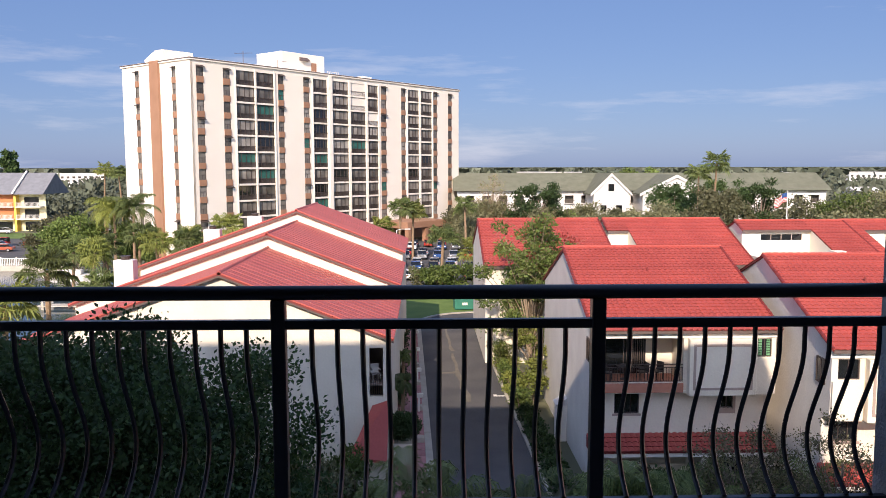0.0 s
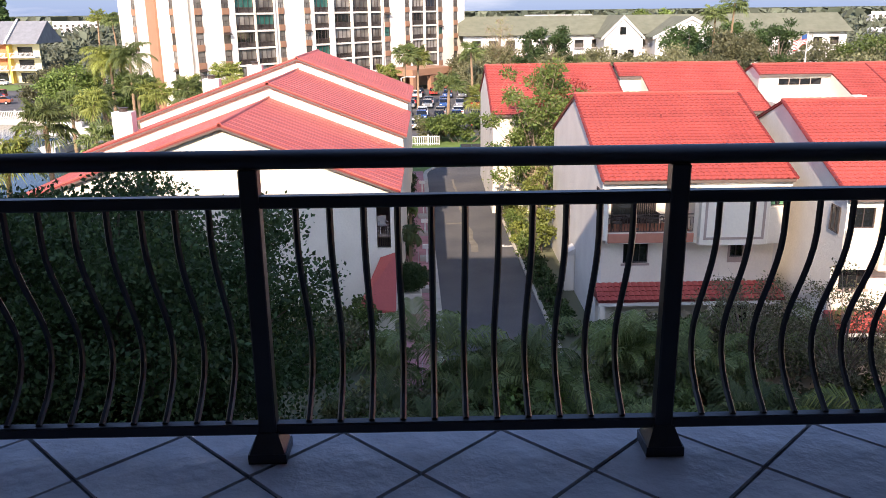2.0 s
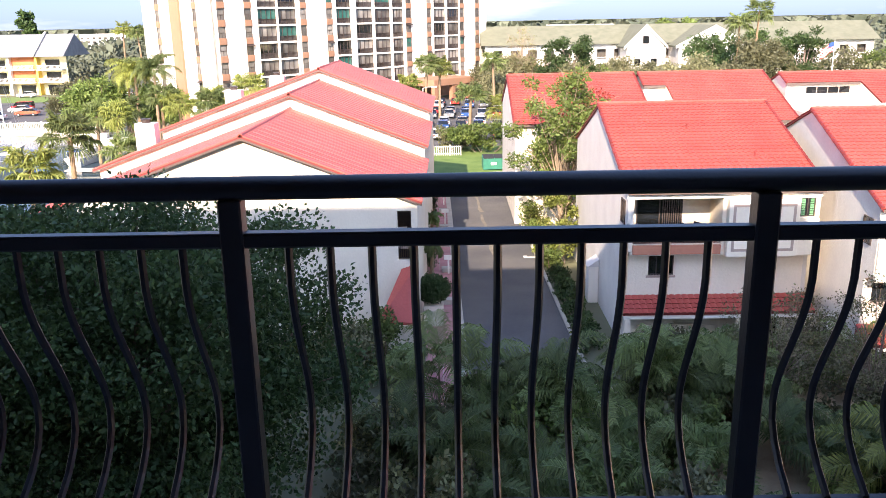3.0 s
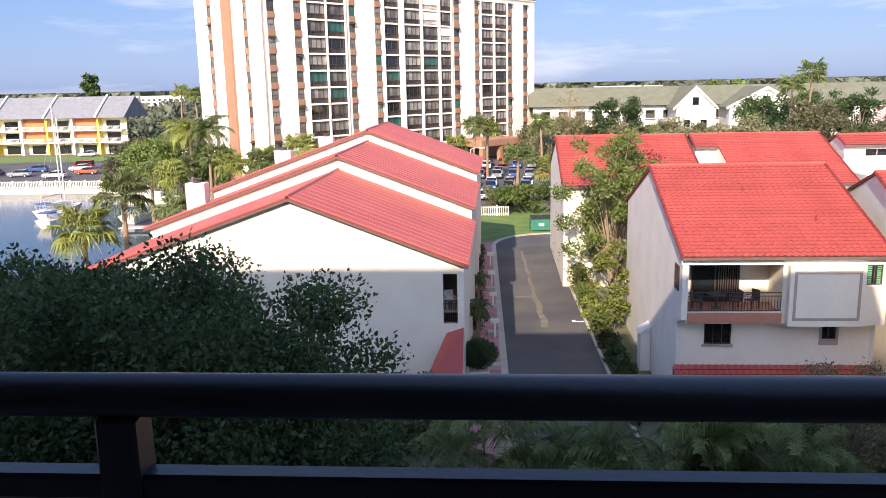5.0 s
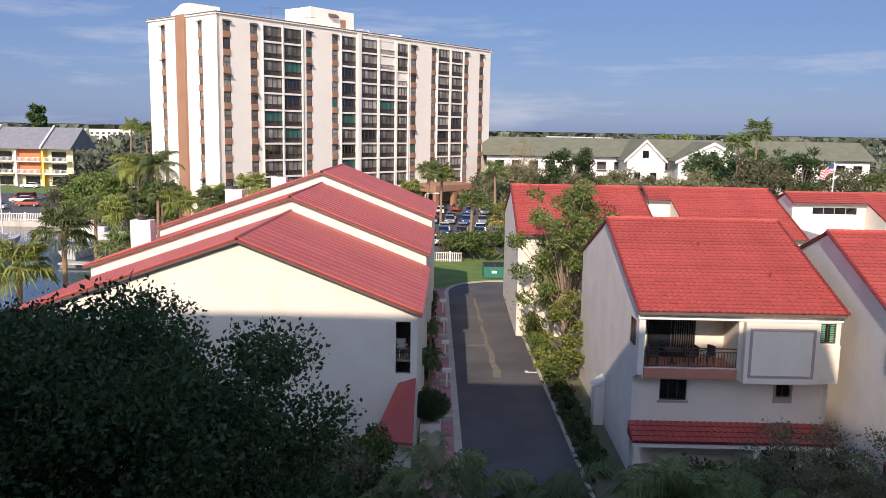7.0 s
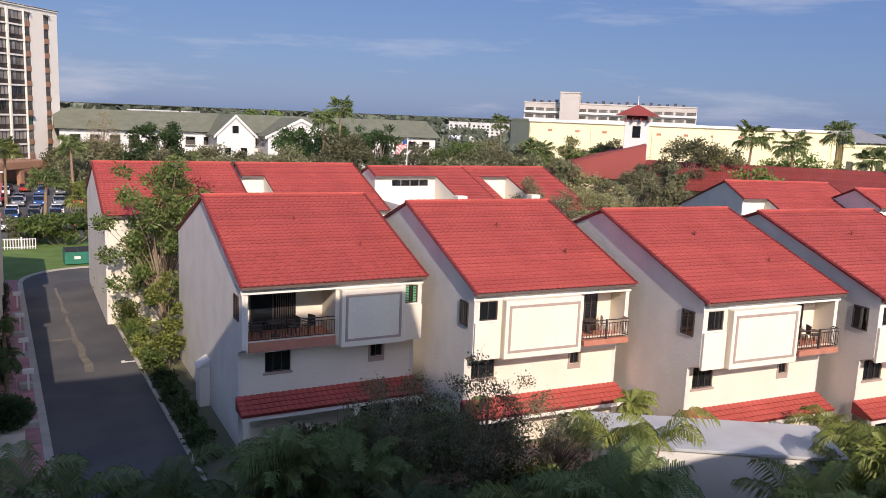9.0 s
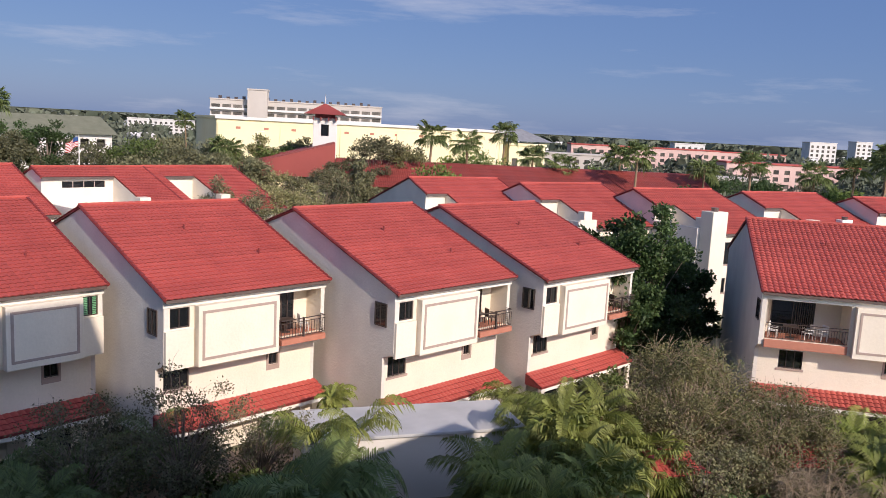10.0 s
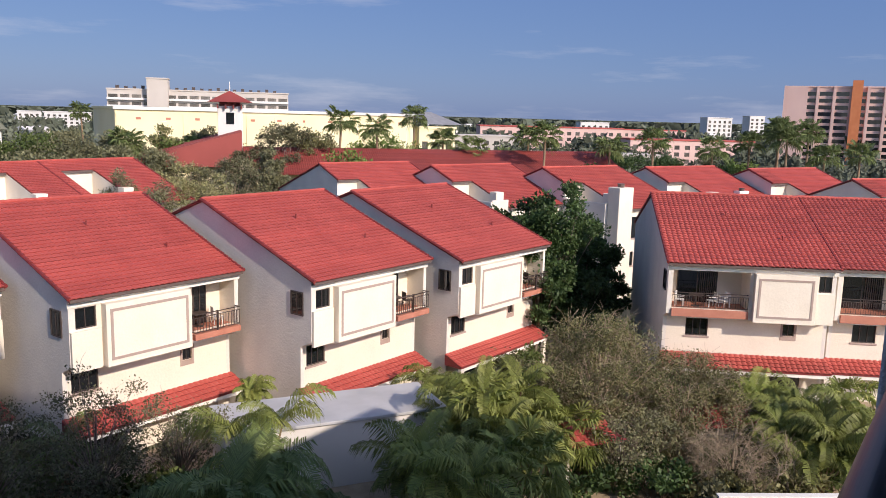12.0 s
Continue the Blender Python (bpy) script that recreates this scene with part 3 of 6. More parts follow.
# ---- the building that the balcony belongs to ----
FZ = 15.2
setting("ground", boxes((-3500, 3500, -3000, 3600, -2.0, 0.0)), EARTH, "green and sandy open ground reaching the horizon", "ground")
setting("wall_back", boxes((-45, 9.45, -18, -4.2, 0, 29.9)), OWNWALL, "grey stucco facade of the apartment block", "wall")
setting("floor", boxes((-45, 9.45, -4.2, 0.16, FZ - 0.22, FZ - 0.012)), GROUT, "balcony slab with dark grout joints", "floor")
setting("ceiling", boxes((-45, 9.45, -4.2, 0.16, FZ + 2.75, FZ + 2.95)), OWNWALL, "grey slab of the balcony above", "ceiling")
setting("wall_partition", boxes((2.05, 2.35, -4.2, 0.12, FZ - 0.012, FZ + 2.75), bev=0.008), OWNWALL, "grey rough stucco partition wall between balconies", "wall")
setting("wall_partition_far", boxes((-6.6, -6.3, -4.2, 0.12, FZ - 0.012, FZ + 2.75), bev=0.008), OWNWALL, "grey rough stucco partition wall between balconies", "wall")
setting("upper_storey", boxes((-45, -2.4, -18, -0.002, 30.15, 31.2)), OWNWALL, "grey stucco parapet storey of the apartment block", "wall")
setting("roof_slab", boxes((-45, -2.4, -18, 0.16, 31.2, 31.45), (-2.4, 9.45, -18, 0.16, 29.9, 30.15), (-45, -2.4, -18, 0.0, 29.9, 30.15)), OWNWALL, "roof slab of the apartment block", "roof")
# never in view: assumed wing, sized so its shadow covers the store
setting("wall_shade_wing", boxes((9.45, 22.9, -18, -0.002, 0, 17.0)), OWNWALL, "unseen lower wing of the apartment block, added to shade the yard", "wall")
setting("door_1", boxes((-2.0, 1.0, -4.19, -4.12, FZ, FZ + 2.2)), GLASS, "dark glass balcony door", "door")


def balcony_railing():
    T = thing("balcony_railing", "black painted metal balcony railing with bellied balusters", "railing")
    p = [(0.037 * math.cos(a) , FZ + 1.245 - 0.21 + 0.032 * math.sin(a) * (1.0 if math.sin(a) > 0 else 0.9)) for a in [k * math.tau / 48 for k in range(48)]]
    top = prism(bmesh.new(), [(y, z) for y, z in p], -6.3, 2.05)
    t = part("top_rail", top, IRON, T, "rounded black handrail")
    t.data.polygons.foreach_set("use_smooth", [len(f.vertices) == 4 for f in t.data.polygons])
    part("second_rail", boxes((-6.3, 2.05, -0.022, 0.022, FZ + 0.882, FZ + 0.922), bev=0.006), IRON, T)
    part("bottom_rail", boxes((-6.3, 2.05, -0.022, 0.022, FZ + 0.085, FZ + 0.125), bev=0.006), IRON, T)
    posts = [-0.6 + 1.36 * k for k in range(-4, 2)]
    pm = mesh_of("post", boxes((-0.03, 0.03, -0.03, 0.03, 0, 1.01), bev=0.005), IRON)
    bm = bmesh.new()
    lo = box(bm, -0.065, 0.065, -0.065, 0.065, 0, 0.035)
    lo = box(bm, -0.06, 0.06, -0.06, 0.06, 0.035, 0.10)
    for v in lo[4:]:
        v.co.x *= 0.58
        v.co.y *= 0.58
    bmf = mesh_of("post_foot", bm, IRON)
    bm = bmesh.new()
    path = []
    for k in range(15):
        f = k / 14
        z = 0.125 + f * 0.757
        b = 0.0 if f > 0.86 else 0.165 * math.sin(math.pi * (f / 0.86) ** 0.62) ** 1.6
        path.append((0, b, z))
    tube(bm, path, 0.0112, 6)
    bal = mesh_of("baluster", bm, IRON)
    for x in posts:
        for nm, me in (("post", pm), ("post_foot", bmf)):
            o = new(nm, me)
            o.parent = T
            o.matrix_basis = Matrix.Translation((x, 0, FZ))
        for k in range(11):
            bx = x + 0.03 + (1.36 - 0.06) * (k + 1) / 12
            if bx < 2.03:
                o = new("baluster", bal)
                o.parent = T
                o.matrix_basis = Matrix.Translation((bx, 0, FZ))


balcony_railing()

# ---- ground pieces ----
setting("road", boxes((0.55, 6.25, 20, 82, 0.0, 0.03)), ASPHALT, "dark asphalt lane, half in shadow", "road", pose(0.87, 0, 0, 0, 0, 1.35))
ARC = [(5.8 - 6.3 * math.cos(a), 82 + 6.3 * math.sin(a)) for a in [k * math.pi / 24 for k in range(13)]]
setting("road_bend", prism(bmesh.new(), [*ARC, (16, 88.3), (16, 83.2), (5.2, 82)], 0.0, 0.034, "z"), ASPHALT, "asphalt bend at the end of the lane", "road")
OUT = [(5.8 - 6.7 * math.cos(a), 82 + 6.7 * math.sin(a)) for a in [k * math.pi / 24 for k in range(13)]]
setting("kerb_bend", prism(bmesh.new(), [*ARC, *OUT[::-1]], 0.0, 0.15, "z"), KERB, "pale concrete kerb round the bend", "kerb")
setting("kerb_left", boxes(*[(0.12, 0.545, 19 + 3 * k, 21.98 + 3 * k, 0.0, 0.15) for k in range(21)], bev=0.02), KERB, "pale concrete kerb", "kerb", pose(0.87, 0, 0, 0, 0, 1.35))
setting("kerb_right", boxes(*[(6.255, 6.45, 19 + 3 * k, 21.98 + 3 * k, 0.0, 0.15) for k in range(21)], bev=0.02), KERB, "pale concrete kerb", "kerb", pose(0.87, 0, 0, 0, 0, 1.35))
walkway = setting("pavement", boxes((-1.6, 0.115, 20, 82, 0.0, 0.10)), KERB, "pink paver footpath beside the lane", "pavement", pose(0.87, 0, 0, 0, 0, 1.35))
setting("lawn", boxes((-4.5, 13, 82.2, 109, 0.0, 0.02)), LAWN, "bright mown lawn", "lawn")
setting("parking_lot", boxes((-12, 40, 110, 185, 0.0, 0.02)), ASPHALT, "asphalt parking lot", "parking lot")
setting("parking_lot_far", boxes((-120, -50, 148, 190, 0.0, 0.02)), ASPHALT, "asphalt parking lot beside the canal", "parking lot")
setting("motel_lawn", boxes((-150, -60, 190, 206, 0.0, 0.02)), LAWN, "mown lawn", "lawn")
setting("canal", boxes((-130, -33, 58, 128, 0.0, 0.015)), WATER, "calm blue-grey canal water", "water")
setting("seawall", boxes((-130, -33, 128, 129.5, 0.0, 0.9), bev=0.05), KERB, "pale concrete seawall", "seawall")
setting("planting_bed", boxes((34, 46, 15, 34, 0.0, 0.03)), GRAVEL, "sandy planting bed", "ground")
setting("courtyard", boxes((-2, 60, 1, 33, 0.0, 0.012)), GRAVEL, "shaded sandy yard", "ground")

setting("dock", boxes((-46, -33, 92, 93.6, 0.35, 0.5), *[(-45.5 + 4 * k, -45.2 + 4 * k, 92.1, 92.4, 0.0, 0.9) for k in range(4)], (-130, -33.0, 57.4, 57.99, 0.0, 0.7), (-33, -32.4, 58, 128, 0.0, 0.7)), KERB, "pale dock and seawall of the canal", "dock")

setting("road_mark", boxes((5.0, 5.9, 54.3, 54.55, 0.03, 0.034), (5.0, 5.25, 54.55, 54.8, 0.03, 0.034)), WHITE, "worn white paint mark on the lane", "road mark")

def worn_patch(name, pts, rough_seed, label):
    """A thin ragged patch of paler worn surface on the lane."""
    rq = random.Random(rough_seed)
    ring = []
    for (x0, y0), (x1, y1) in zip(pts, pts[1:] + pts[:1]):
        for k in range(8):
            f = k / 8
            ring.append((x0 + (x1 - x0) * f + rq.uniform(-0.12, 0.12), y0 + (y1 - y0) * f + rq.uniform(-0.12, 0.12)))
    setting(name, prism(bmesh.new(), ring, 0.03, 0.034, "z"), STAIN, label, "road stain", pose(0.87, 0, 0, 0, 0, 1.35))


worn_patch("road_stain", [(3.2, 53), (3.7, 53), (3.3, 68), (3.0, 68)], 1, "tan worn streak down the lane")
worn_patch("road_stain", [(3.0, 69), (3.35, 69), (3.2, 79), (3.0, 79)], 2, "tan worn streak down the lane")
worn_patch("road_stain", [(1.6, 61), (3.0, 61), (3.0, 61.5), (1.6, 61.5)], 3, "pale mended strip across the lane")
for i, by in enumerate((44.5, 51.0, 57.5, 63.0, 69.0)):
    b = thing("concrete_block", "pale concrete step block between pavement and kerb", "block", pose(0.87, 0, 0, 0, 0, 1.35) @ pose(-0.25, by, 0.1), "step blocks")
    part("block", boxes((-0.35, 0.35, -0.3, 0.3, 0, 0.32), bev=0.03), KERB, b)

# ---- townhouses beside the lane ----
townhouse(8.53, 36.95, 0, 9.75, False, "cream three-storey townhouse with red tile roof beside the lane", keep=10, green=True)
townhouse(18.62, 32.4, -2.6, 9.5, True, "cream townhouse with red tile roof and panelled bay")
townhouse(28.3, 27.1, -3.4, 9.35, True, "cream townhouse with red tile roof and rough side wall")
townhouse(38.15, 24.75, -4.2, 9.75, True, "cream end townhouse with red tile roof and corner balcony")
townhouse(46.45, 15.5, -62.0, 9.95, False, "cream townhouse with red barrel tile roof, turned to the yard", TILE2)
townhouse(51.4, 6.9, -62.0, 10.2, False, "cream townhouse with red barrel tile roof joined to its neighbour", TILE2)

# ---- far row ----
rear_house(5.0, 64.2, 0, 11.5, notch=(6.5, 8.0, 3.0))
rear_house(16.9, 64.2, 0, 11.3, notch=(0.0, 2.0, 6.6))
rear_house(28.4, 60.9, 0, 10.0, notch=(0.0, 6.3, 7.2), window_in=True)
rear_house(38.4, 61.4, 0, 10.0, notch=(1.2, 4.4, 7.0))
for px, py, rz, ch, rm in ((58.0, 54.6, -16, (7.4, 1.2), TILE), (65.2, 46.3, -16, None, TILE), (73.0, 38.0, -20, None, TILE2), (83.8, 31.2, -24, (6.8, 2.0), TILE), (92.4, 22.6, -28, None, TILE), (84.0, 11.1, -35, None, TILE2)):
    c, s = math.cos(radians(rz)), math.sin(radians(rz))
    H = rear_house(px + s * 9.1, py - c * 9.1, rz, 11.0, rm, (0.0, 2.4, 5.6), ch)
    if px == 73.0:
        st = part("chimney", boxes((0.4, 2.3, -1.1, 0.34, 0, 10.6), bev=0.03), STUCCO, H, "tall cream chimney stack on the front wall")
        part("chimney_cap", tube(bmesh.new(), [(1.3, -0.4, 10.6), (1.3, -0.4, 10.95)], [0.3, 0.36], 10), GUTTER, st)

# ---- stepped gable block by the canal ----
def canal_block():
    T = thing("gable_block", "cream townhouse block with stepped red metal-ribbed roofs", "house")
    pk = -10.97
    for i, (y0, y1, z) in enumerate(((39.75, 53.0, 11.1), (53.0, 66.0, 12.1), (66.0, 79.0, 13.05))):
        l, r = pk - 13.88, pk + 9.27
        el, er = z - 13.88 * 0.353, z - 9.27 * 0.391
        u = part("unit", prism(bmesh.new(), [(l + 0.4, 0), (r - 0.25, 0), (r - 0.25, er + 0.02), (pk, z - 0.12), (l + 0.4, el + 0.05)], y0, y0 + 0.25, "y"), STUCCO, T, "cream stucco gable wall") if i else None
        if not i:
            # the front gable has an opening for a balcony
            bm = bmesh.new()
            xo0, xo1, zo0, zo1 = -3.05, -2.3, 4.3, 7.0
            zt = lambda q: z - 0.12 - (q - pk) * 0.391 if q > pk else z - 0.12 - (pk - q) * 0.353
            prism(bm, [(l + 0.4, 0), (xo0, 0), (xo0, zt(xo0)), (pk, z - 0.12), (l + 0.4, el + 0.05)], y0, y0 + 0.25, "y")
            prism(bm, [(xo1, 0), (r - 0.25, 0), (r - 0.25, zt(r - 0.25)), (xo1, zt(xo1))], y0, y0 + 0.25, "y")
            box(bm, xo0, xo1, y0, y0 + 0.25, 0, zo0)
            prism(bm, [(xo0, zo1), (xo1, zo1), (xo1, zt(xo1)), (xo0, zt(xo0))], y0, y0 + 0.25, "y")
            u = part("unit", bm, STUCCO, T, "cream stucco gable wall")
            part("balcony_recess", boxes((xo0 - 0.3, r - 0.3, y0 + 2.6, y0 + 2.7, 4.2, 7.2), (xo0 - 0.3, xo0 - 0.2, y0 + 0.25, y0 + 2.6, 4.2, 7.2), (xo0 - 0.3, r - 0.3, y0 + 0.25, y0 + 2.6, 4.85, 5.0)), MAUVE, T)
            railing(T, xo0 + 0.02, xo1 - 0.02, 4.3, y0 + 0.12, 1.25, 0.1)
        part("side_wall", boxes((r - 0.5, r - 0.25, y0 + 0.25, y1, 0, er)), STUCCO, T)
        part("side_wall", boxes((l + 0.4, l + 0.65, y0 + 0.25, y1, 0, el)), STUCCO, T)
        rf = part("roof", prism(bmesh.new(), [(l, el - 0.06), (pk, z - 0.06), (r, er - 0.06), (r, er + 0.04), (pk, z + 0.04), (l, el + 0.04)], y0 - 0.3, y1 + 0.001, "y"), TILE, T)
        rf.data.materials.clear()
        rf.data.materials.append(CAP)
        n = int((y1 - y0) / 0.92)
        for k in range(n):
            ya, yb = y0 - 0.3 + k * (y1 - y0 + 0.3) / n, y0 - 0.3 + (k + 1) * (y1 - y0 + 0.3) / n - 0.11
            part("roof_panel", prism(bmesh.new(), [(pk, z + 0.045), (r + 0.03, er + 0.045), (r + 0.03, er + 0.12), (pk, z + 0.12)], ya, yb, "y"), RIBTILE, rf)
            part("roof_panel", prism(bmesh.new(), [(l - 0.03, el + 0.045), (pk, z + 0.045), (pk, z + 0.12), (l - 0.03, el + 0.12)], ya, yb, "y"), RIBTILE, rf)
        part("verge_board", prism(bmesh.new(), [(l, el - 0.17), (pk, z - 0.17), (r, er - 0.17), (r, er - 0.062), (pk, z - 0.062), (l, el - 0.062)], y0 - 0.3, y0 - 0.25, "y"), GUTTER, rf, "grey-brown verge board")
        part("ridge_cap", tube(bmesh.new(), [(pk, y0 - 0.3, z + 0.08), (pk, y1, z + 0.08)], 0.12, 8), RIBTILE, rf)
    for cx, cy, zt in ((-21.8, 55.5, 10.1), (-18.55, 67.5, 11.4), (-16.8, 77.0, 11.95)):
        c = part("chimney", boxes((cx - 0.7, cx + 0.7, cy - 0.5, cy + 0.5, 6.5, zt), bev=0.03), WHITE, T, "white stucco chimney")
        part("chimney_cap", tube(bmesh.new(), [(cx, cy, zt), (cx, cy, zt + 0.2), (cx, cy, zt + 0.28)], [0.3, 0.3, 0.4], 10), BRONZE, c)
    # entrance hood beside the path
    bm = bmesh.new()
    v = [bm.verts.new(p) for p in ((-3.95, 37.0, 1.9), (-2.0, 37.2, 1.6), (-2.0, 39.74, 4.1), (-2.9, 39.74, 3.8), (-3.95, 37.0, 1.75), (-2.0, 37.2, 1.45), (-2.0, 39.74, 3.85), (-2.9, 39.74, 3.55))]
    for f in ((0, 1, 2, 3), (7, 6, 5, 4), (0, 4, 5, 1), (1, 5, 6, 2), (2, 6, 7, 3), (3, 7, 4, 0)):
        bm.faces.new([v[i] for i in f])
    part("entrance_hood", bm, TILE, T, "small red sloping entrance roof")
    part("hood_wall", boxes((-3.6, -3.45, 37.6, 39.74, 0, 1.7), (-3.45, -2.1, 37.6, 37.75, 0, 1.3)), STUCCO, T)
    return T


canal_block()

# ---- flat-roofed store in the yard ----
def yard_store():
    T = thing("yard_store", "white walled flat-roofed store with a grey roof", "shed", pose(21.2, 25.6, 0, 0, 0, -32.0))
    part("wall", boxes((0, 10.2, 0, 3.6, 0, 3.05), bev=0.02), FARWHITE, T, "white rendered wall")
    part("roof", boxes((-0.12, 10.32, -0.12, 3.72, 3.05, 3.2), bev=0.02), FLATROOF, T, "grey flat roof")


yard_store()


def garden_roof(x, y, rot, w, d, z, label):
    """A low hipped tile roof on four posts among the plants."""
    T = thing("garden_pavilion", label, "pavilion", pose(x, y, 0, 0, 0, rot), "garden pavilions")
    for px in (0.25, w - 0.4):
        for py in (0.25, d - 0.4):
            part("post", boxes((px, px + 0.15, py, py + 0.15, 0, z)), STUCCO, T)
    bm = bmesh.new()
    v = [bm.verts.new(p) for p in ((0, 0, z), (w, 0, z), (w, d, z), (0, d, z), (d * 0.5, d / 2, z + 0.8), (w - d * 0.5, d / 2, z + 0.8))]
    for f in ((0, 1, 5, 4), (1, 2, 5), (2, 3, 4, 5), (3, 0, 4), (3, 2, 1, 0)):
        bm.faces.new([v[i] for i in f])
    r = part("roof", bm, TILE, T, "red tile roof")
    t = part("tile_layer", tile_sheet("pavilion_tiles", d * 0.25, w - d * 0.5, d * 0.5, 1.6 / d, TILE, 4), TILE, r)
    t.matrix_basis = Matrix.Translation((0, 0, z + 0.01))
    tagged(t, kind="stuff")


garden_roof(30.6, 14.2, -32, 3.4, 2.6, 2.3, "low red tiled pavilion half hidden by palms")
garden_roof(37.6, 10.4, -45, 3.6, 2.6, 2.0, "low red tiled pavilion behind dry trees")


def garden_wall(x, y, rot, w, h):
    T = thing("garden_wall", "low white rendered garden wall with coping", "wall", pose(x, y, 0, 0, 0, rot), "garden walls")
    part("wall", boxes((0, w, 0, 0.25, 0, h - 0.1)), STUCCO, T)
    part("coping", boxes((-0.05, w + 0.05, -0.05, 0.3, h - 0.1, h), bev=0.015), WHITE, T)


garden_wall(38.6, 19.2, 42, 3.6, 1.1)
garden_wall(41.2, 21.5, -20, 2.4, 1.1)
garden_wall(31.0, 7.6, -53, 6.0, 2.0)


# ---- apartment tower ----
def tower():
    T = thing("apartment_tower", "white ten-storey apartment tower with brown spandrels and glazed lanais", "apartment building", pose(-41.2, 142, 0, 0, 0, 50.7))
    LX, DY, H, N = 78.6, 21.9, 35.65, 10
    z0, fh = 4.2, 3.07
    top = z0 + N * fh
    # columns along the long side: kind, start, end
    cols = [("win", 1.2, 2.7), ("win", 6.95, 8.45), ("lanai", 9.75, 14.15), ("lanai", 14.45, 18.85), ("win", 19.9, 21.3), ("win", 26.5, 28.0), ("lanai", 29.0, 33.1), ("lanai", 34.5, 39.3), ("lanai", 39.85, 44.65), ("lanai", 45.2, 48.7), ("win", 49.6, 51.3), ("win", 56.5, 57.9), ("lanai", 58.7, 63.0), ("lanai", 63.5, 67.9), ("win", 68.4, 69.8), ("win", 74.2, 75.7)]
    rows = [z0 + i * fh for i in range(N)]
    edges = [0.0, *[q for k, a, b in cols for q in (a, b)], LX]
    for a, b in zip(edges[::2], edges[1::2]):
        part("wall_panel", boxes((a, b, 0, 0.5, 0, H)), TOWERW, T, "white rendered wall panel")
    for k, a, b in cols:
        part("head_wall", boxes((a, b, 0.0 if k == "win" else 0.04, 0.5, top + (0.0 if k == "win" else -0.15), H)), TOWERW, T)
        part("foot_wall", boxes((a, b, 0.0, 0.5, 0, z0 + (0.2 if k == "win" else -0.08))), TOWERW, T)
    part("core", boxes((0.5, LX - 0.4, 2.2, DY - 0.4, 0, H - 0.3)), TOWERW, T)
    part("roof", boxes((-0.25, LX + 0.25, -0.25, DY + 0.25, H, H + 0.5), bev=0.05), TOWERW, T, "white roof parapet")
    part("parapet_band", boxes((-0.29, LX + 0.29, -0.29, -0.252, H + 0.28, H + 0.46)), GUTTER, T)
    part("parapet_band", boxes((-0.29, -0.252, -0.25, DY + 0.29, H + 0.28, H + 0.46)), GUTTER, T)
    rnd = random.Random(4)

    def window_stack(a, b, turn):
        """One column of windows, each over a projecting brown spandrel, some under a small dark awning."""
        w = b - a
        sp = mesh_of("spandrel", boxes((0, w, -0.16, 0.3, 0.0, 1.12), bev=0.02), BROWN)
        wn_ = [mesh_of("window", boxes((0.05, w - 0.05, 0.12, 0.2, 1.12, fh)), g) for g in (TGLASS, TPALE, TGREEN)]
        fr = mesh_of("window_frame", boxes((0, 0.07, 0.02, 0.22, 1.12, fh), (w - 0.07, w, 0.02, 0.22, 1.12, fh), (0.07, w - 0.07, 0.05, 0.2, 1.98, 2.05), (w / 2 - 0.03, w / 2 + 0.03, 0.06, 0.19, 1.12, 1.98)), BRONZE)
        aw = mesh_of("awning", prism(bmesh.new(), [(-0.55, fh - 0.32), (0.02, fh - 0.05), (0.02, fh - 0.12), (-0.55, fh - 0.42)], -0.05, w + 0.05), BRONZE)
        for z in rows:
            m = turn @ Matrix.Translation((a, 0, z))
            q = rnd.random()
            g = wn_[2] if q < 0.05 else wn_[1] if q < 0.3 else wn_[0]
            for nm, me in (("spandrel", sp), ("window", g)):
                o = new(nm, me)
                o.parent = T
                o.matrix_basis = m
            f = new("window_frame", fr)
            f.parent = o
            if rnd.random() < 0.12 or z == rows[-1]:
                f = new("awning", aw)
                f.parent = o

    for k, a, b in cols:
        if k == "win":
            window_stack(a, b, Matrix())
            continue
        w = b - a
        # glass, drawn curtains behind some panes, white slab edge, bronze guard rail
        glz = {g.name: mesh_of("glazing", boxes(*[(w * q / 4 + 0.03, w * (q + 1) / 4 - 0.03, 0.30, 0.34, 1.22, fh - 0.16) for q in range(4)]), g) for g in (TGLASS, TPALE, TGREEN, GLASS)}
        low = mesh_of("lower_glazing", boxes((0.0, w, 0.30, 0.34, 0.28, 1.16)), TLOW)
        frm = mesh_of("frame", boxes(*[(w * q / 4 - 0.035, w * q / 4 + 0.035, 0.2, 0.298, 0.28, fh - 0.14) for q in range(1, 4)], (0, w, 0.2, 0.298, 1.16, 1.24), (0, w, 0.2, 0.298, fh - 0.2, fh - 0.12), (0, 0.06, 0.2, 0.298, 0.28, fh - 0.14), (w - 0.06, w, 0.2, 0.298, 0.28, fh - 0.14)), BRONZE)
        slab = mesh_of("lanai", boxes((0, w, -0.06, 2.2, -0.06, 0.28)), TOWERW)
        rail = mesh_of("rail", boxes((0, w, 0.02, 0.07, 1.16, 1.23), (0, w, 0.02, 0.07, 0.36, 0.41), *[(w * q / 16 - 0.018, w * q / 16 + 0.018, 0.03, 0.06, 0.41, 1.16) for q in range(1, 16)]), BRONZE)
        shutter = mesh_of("storm_shutter", boxes((0.02, w - 0.02, 0.14, 0.2, 0.3, fh - 0.14)), TOWERW)
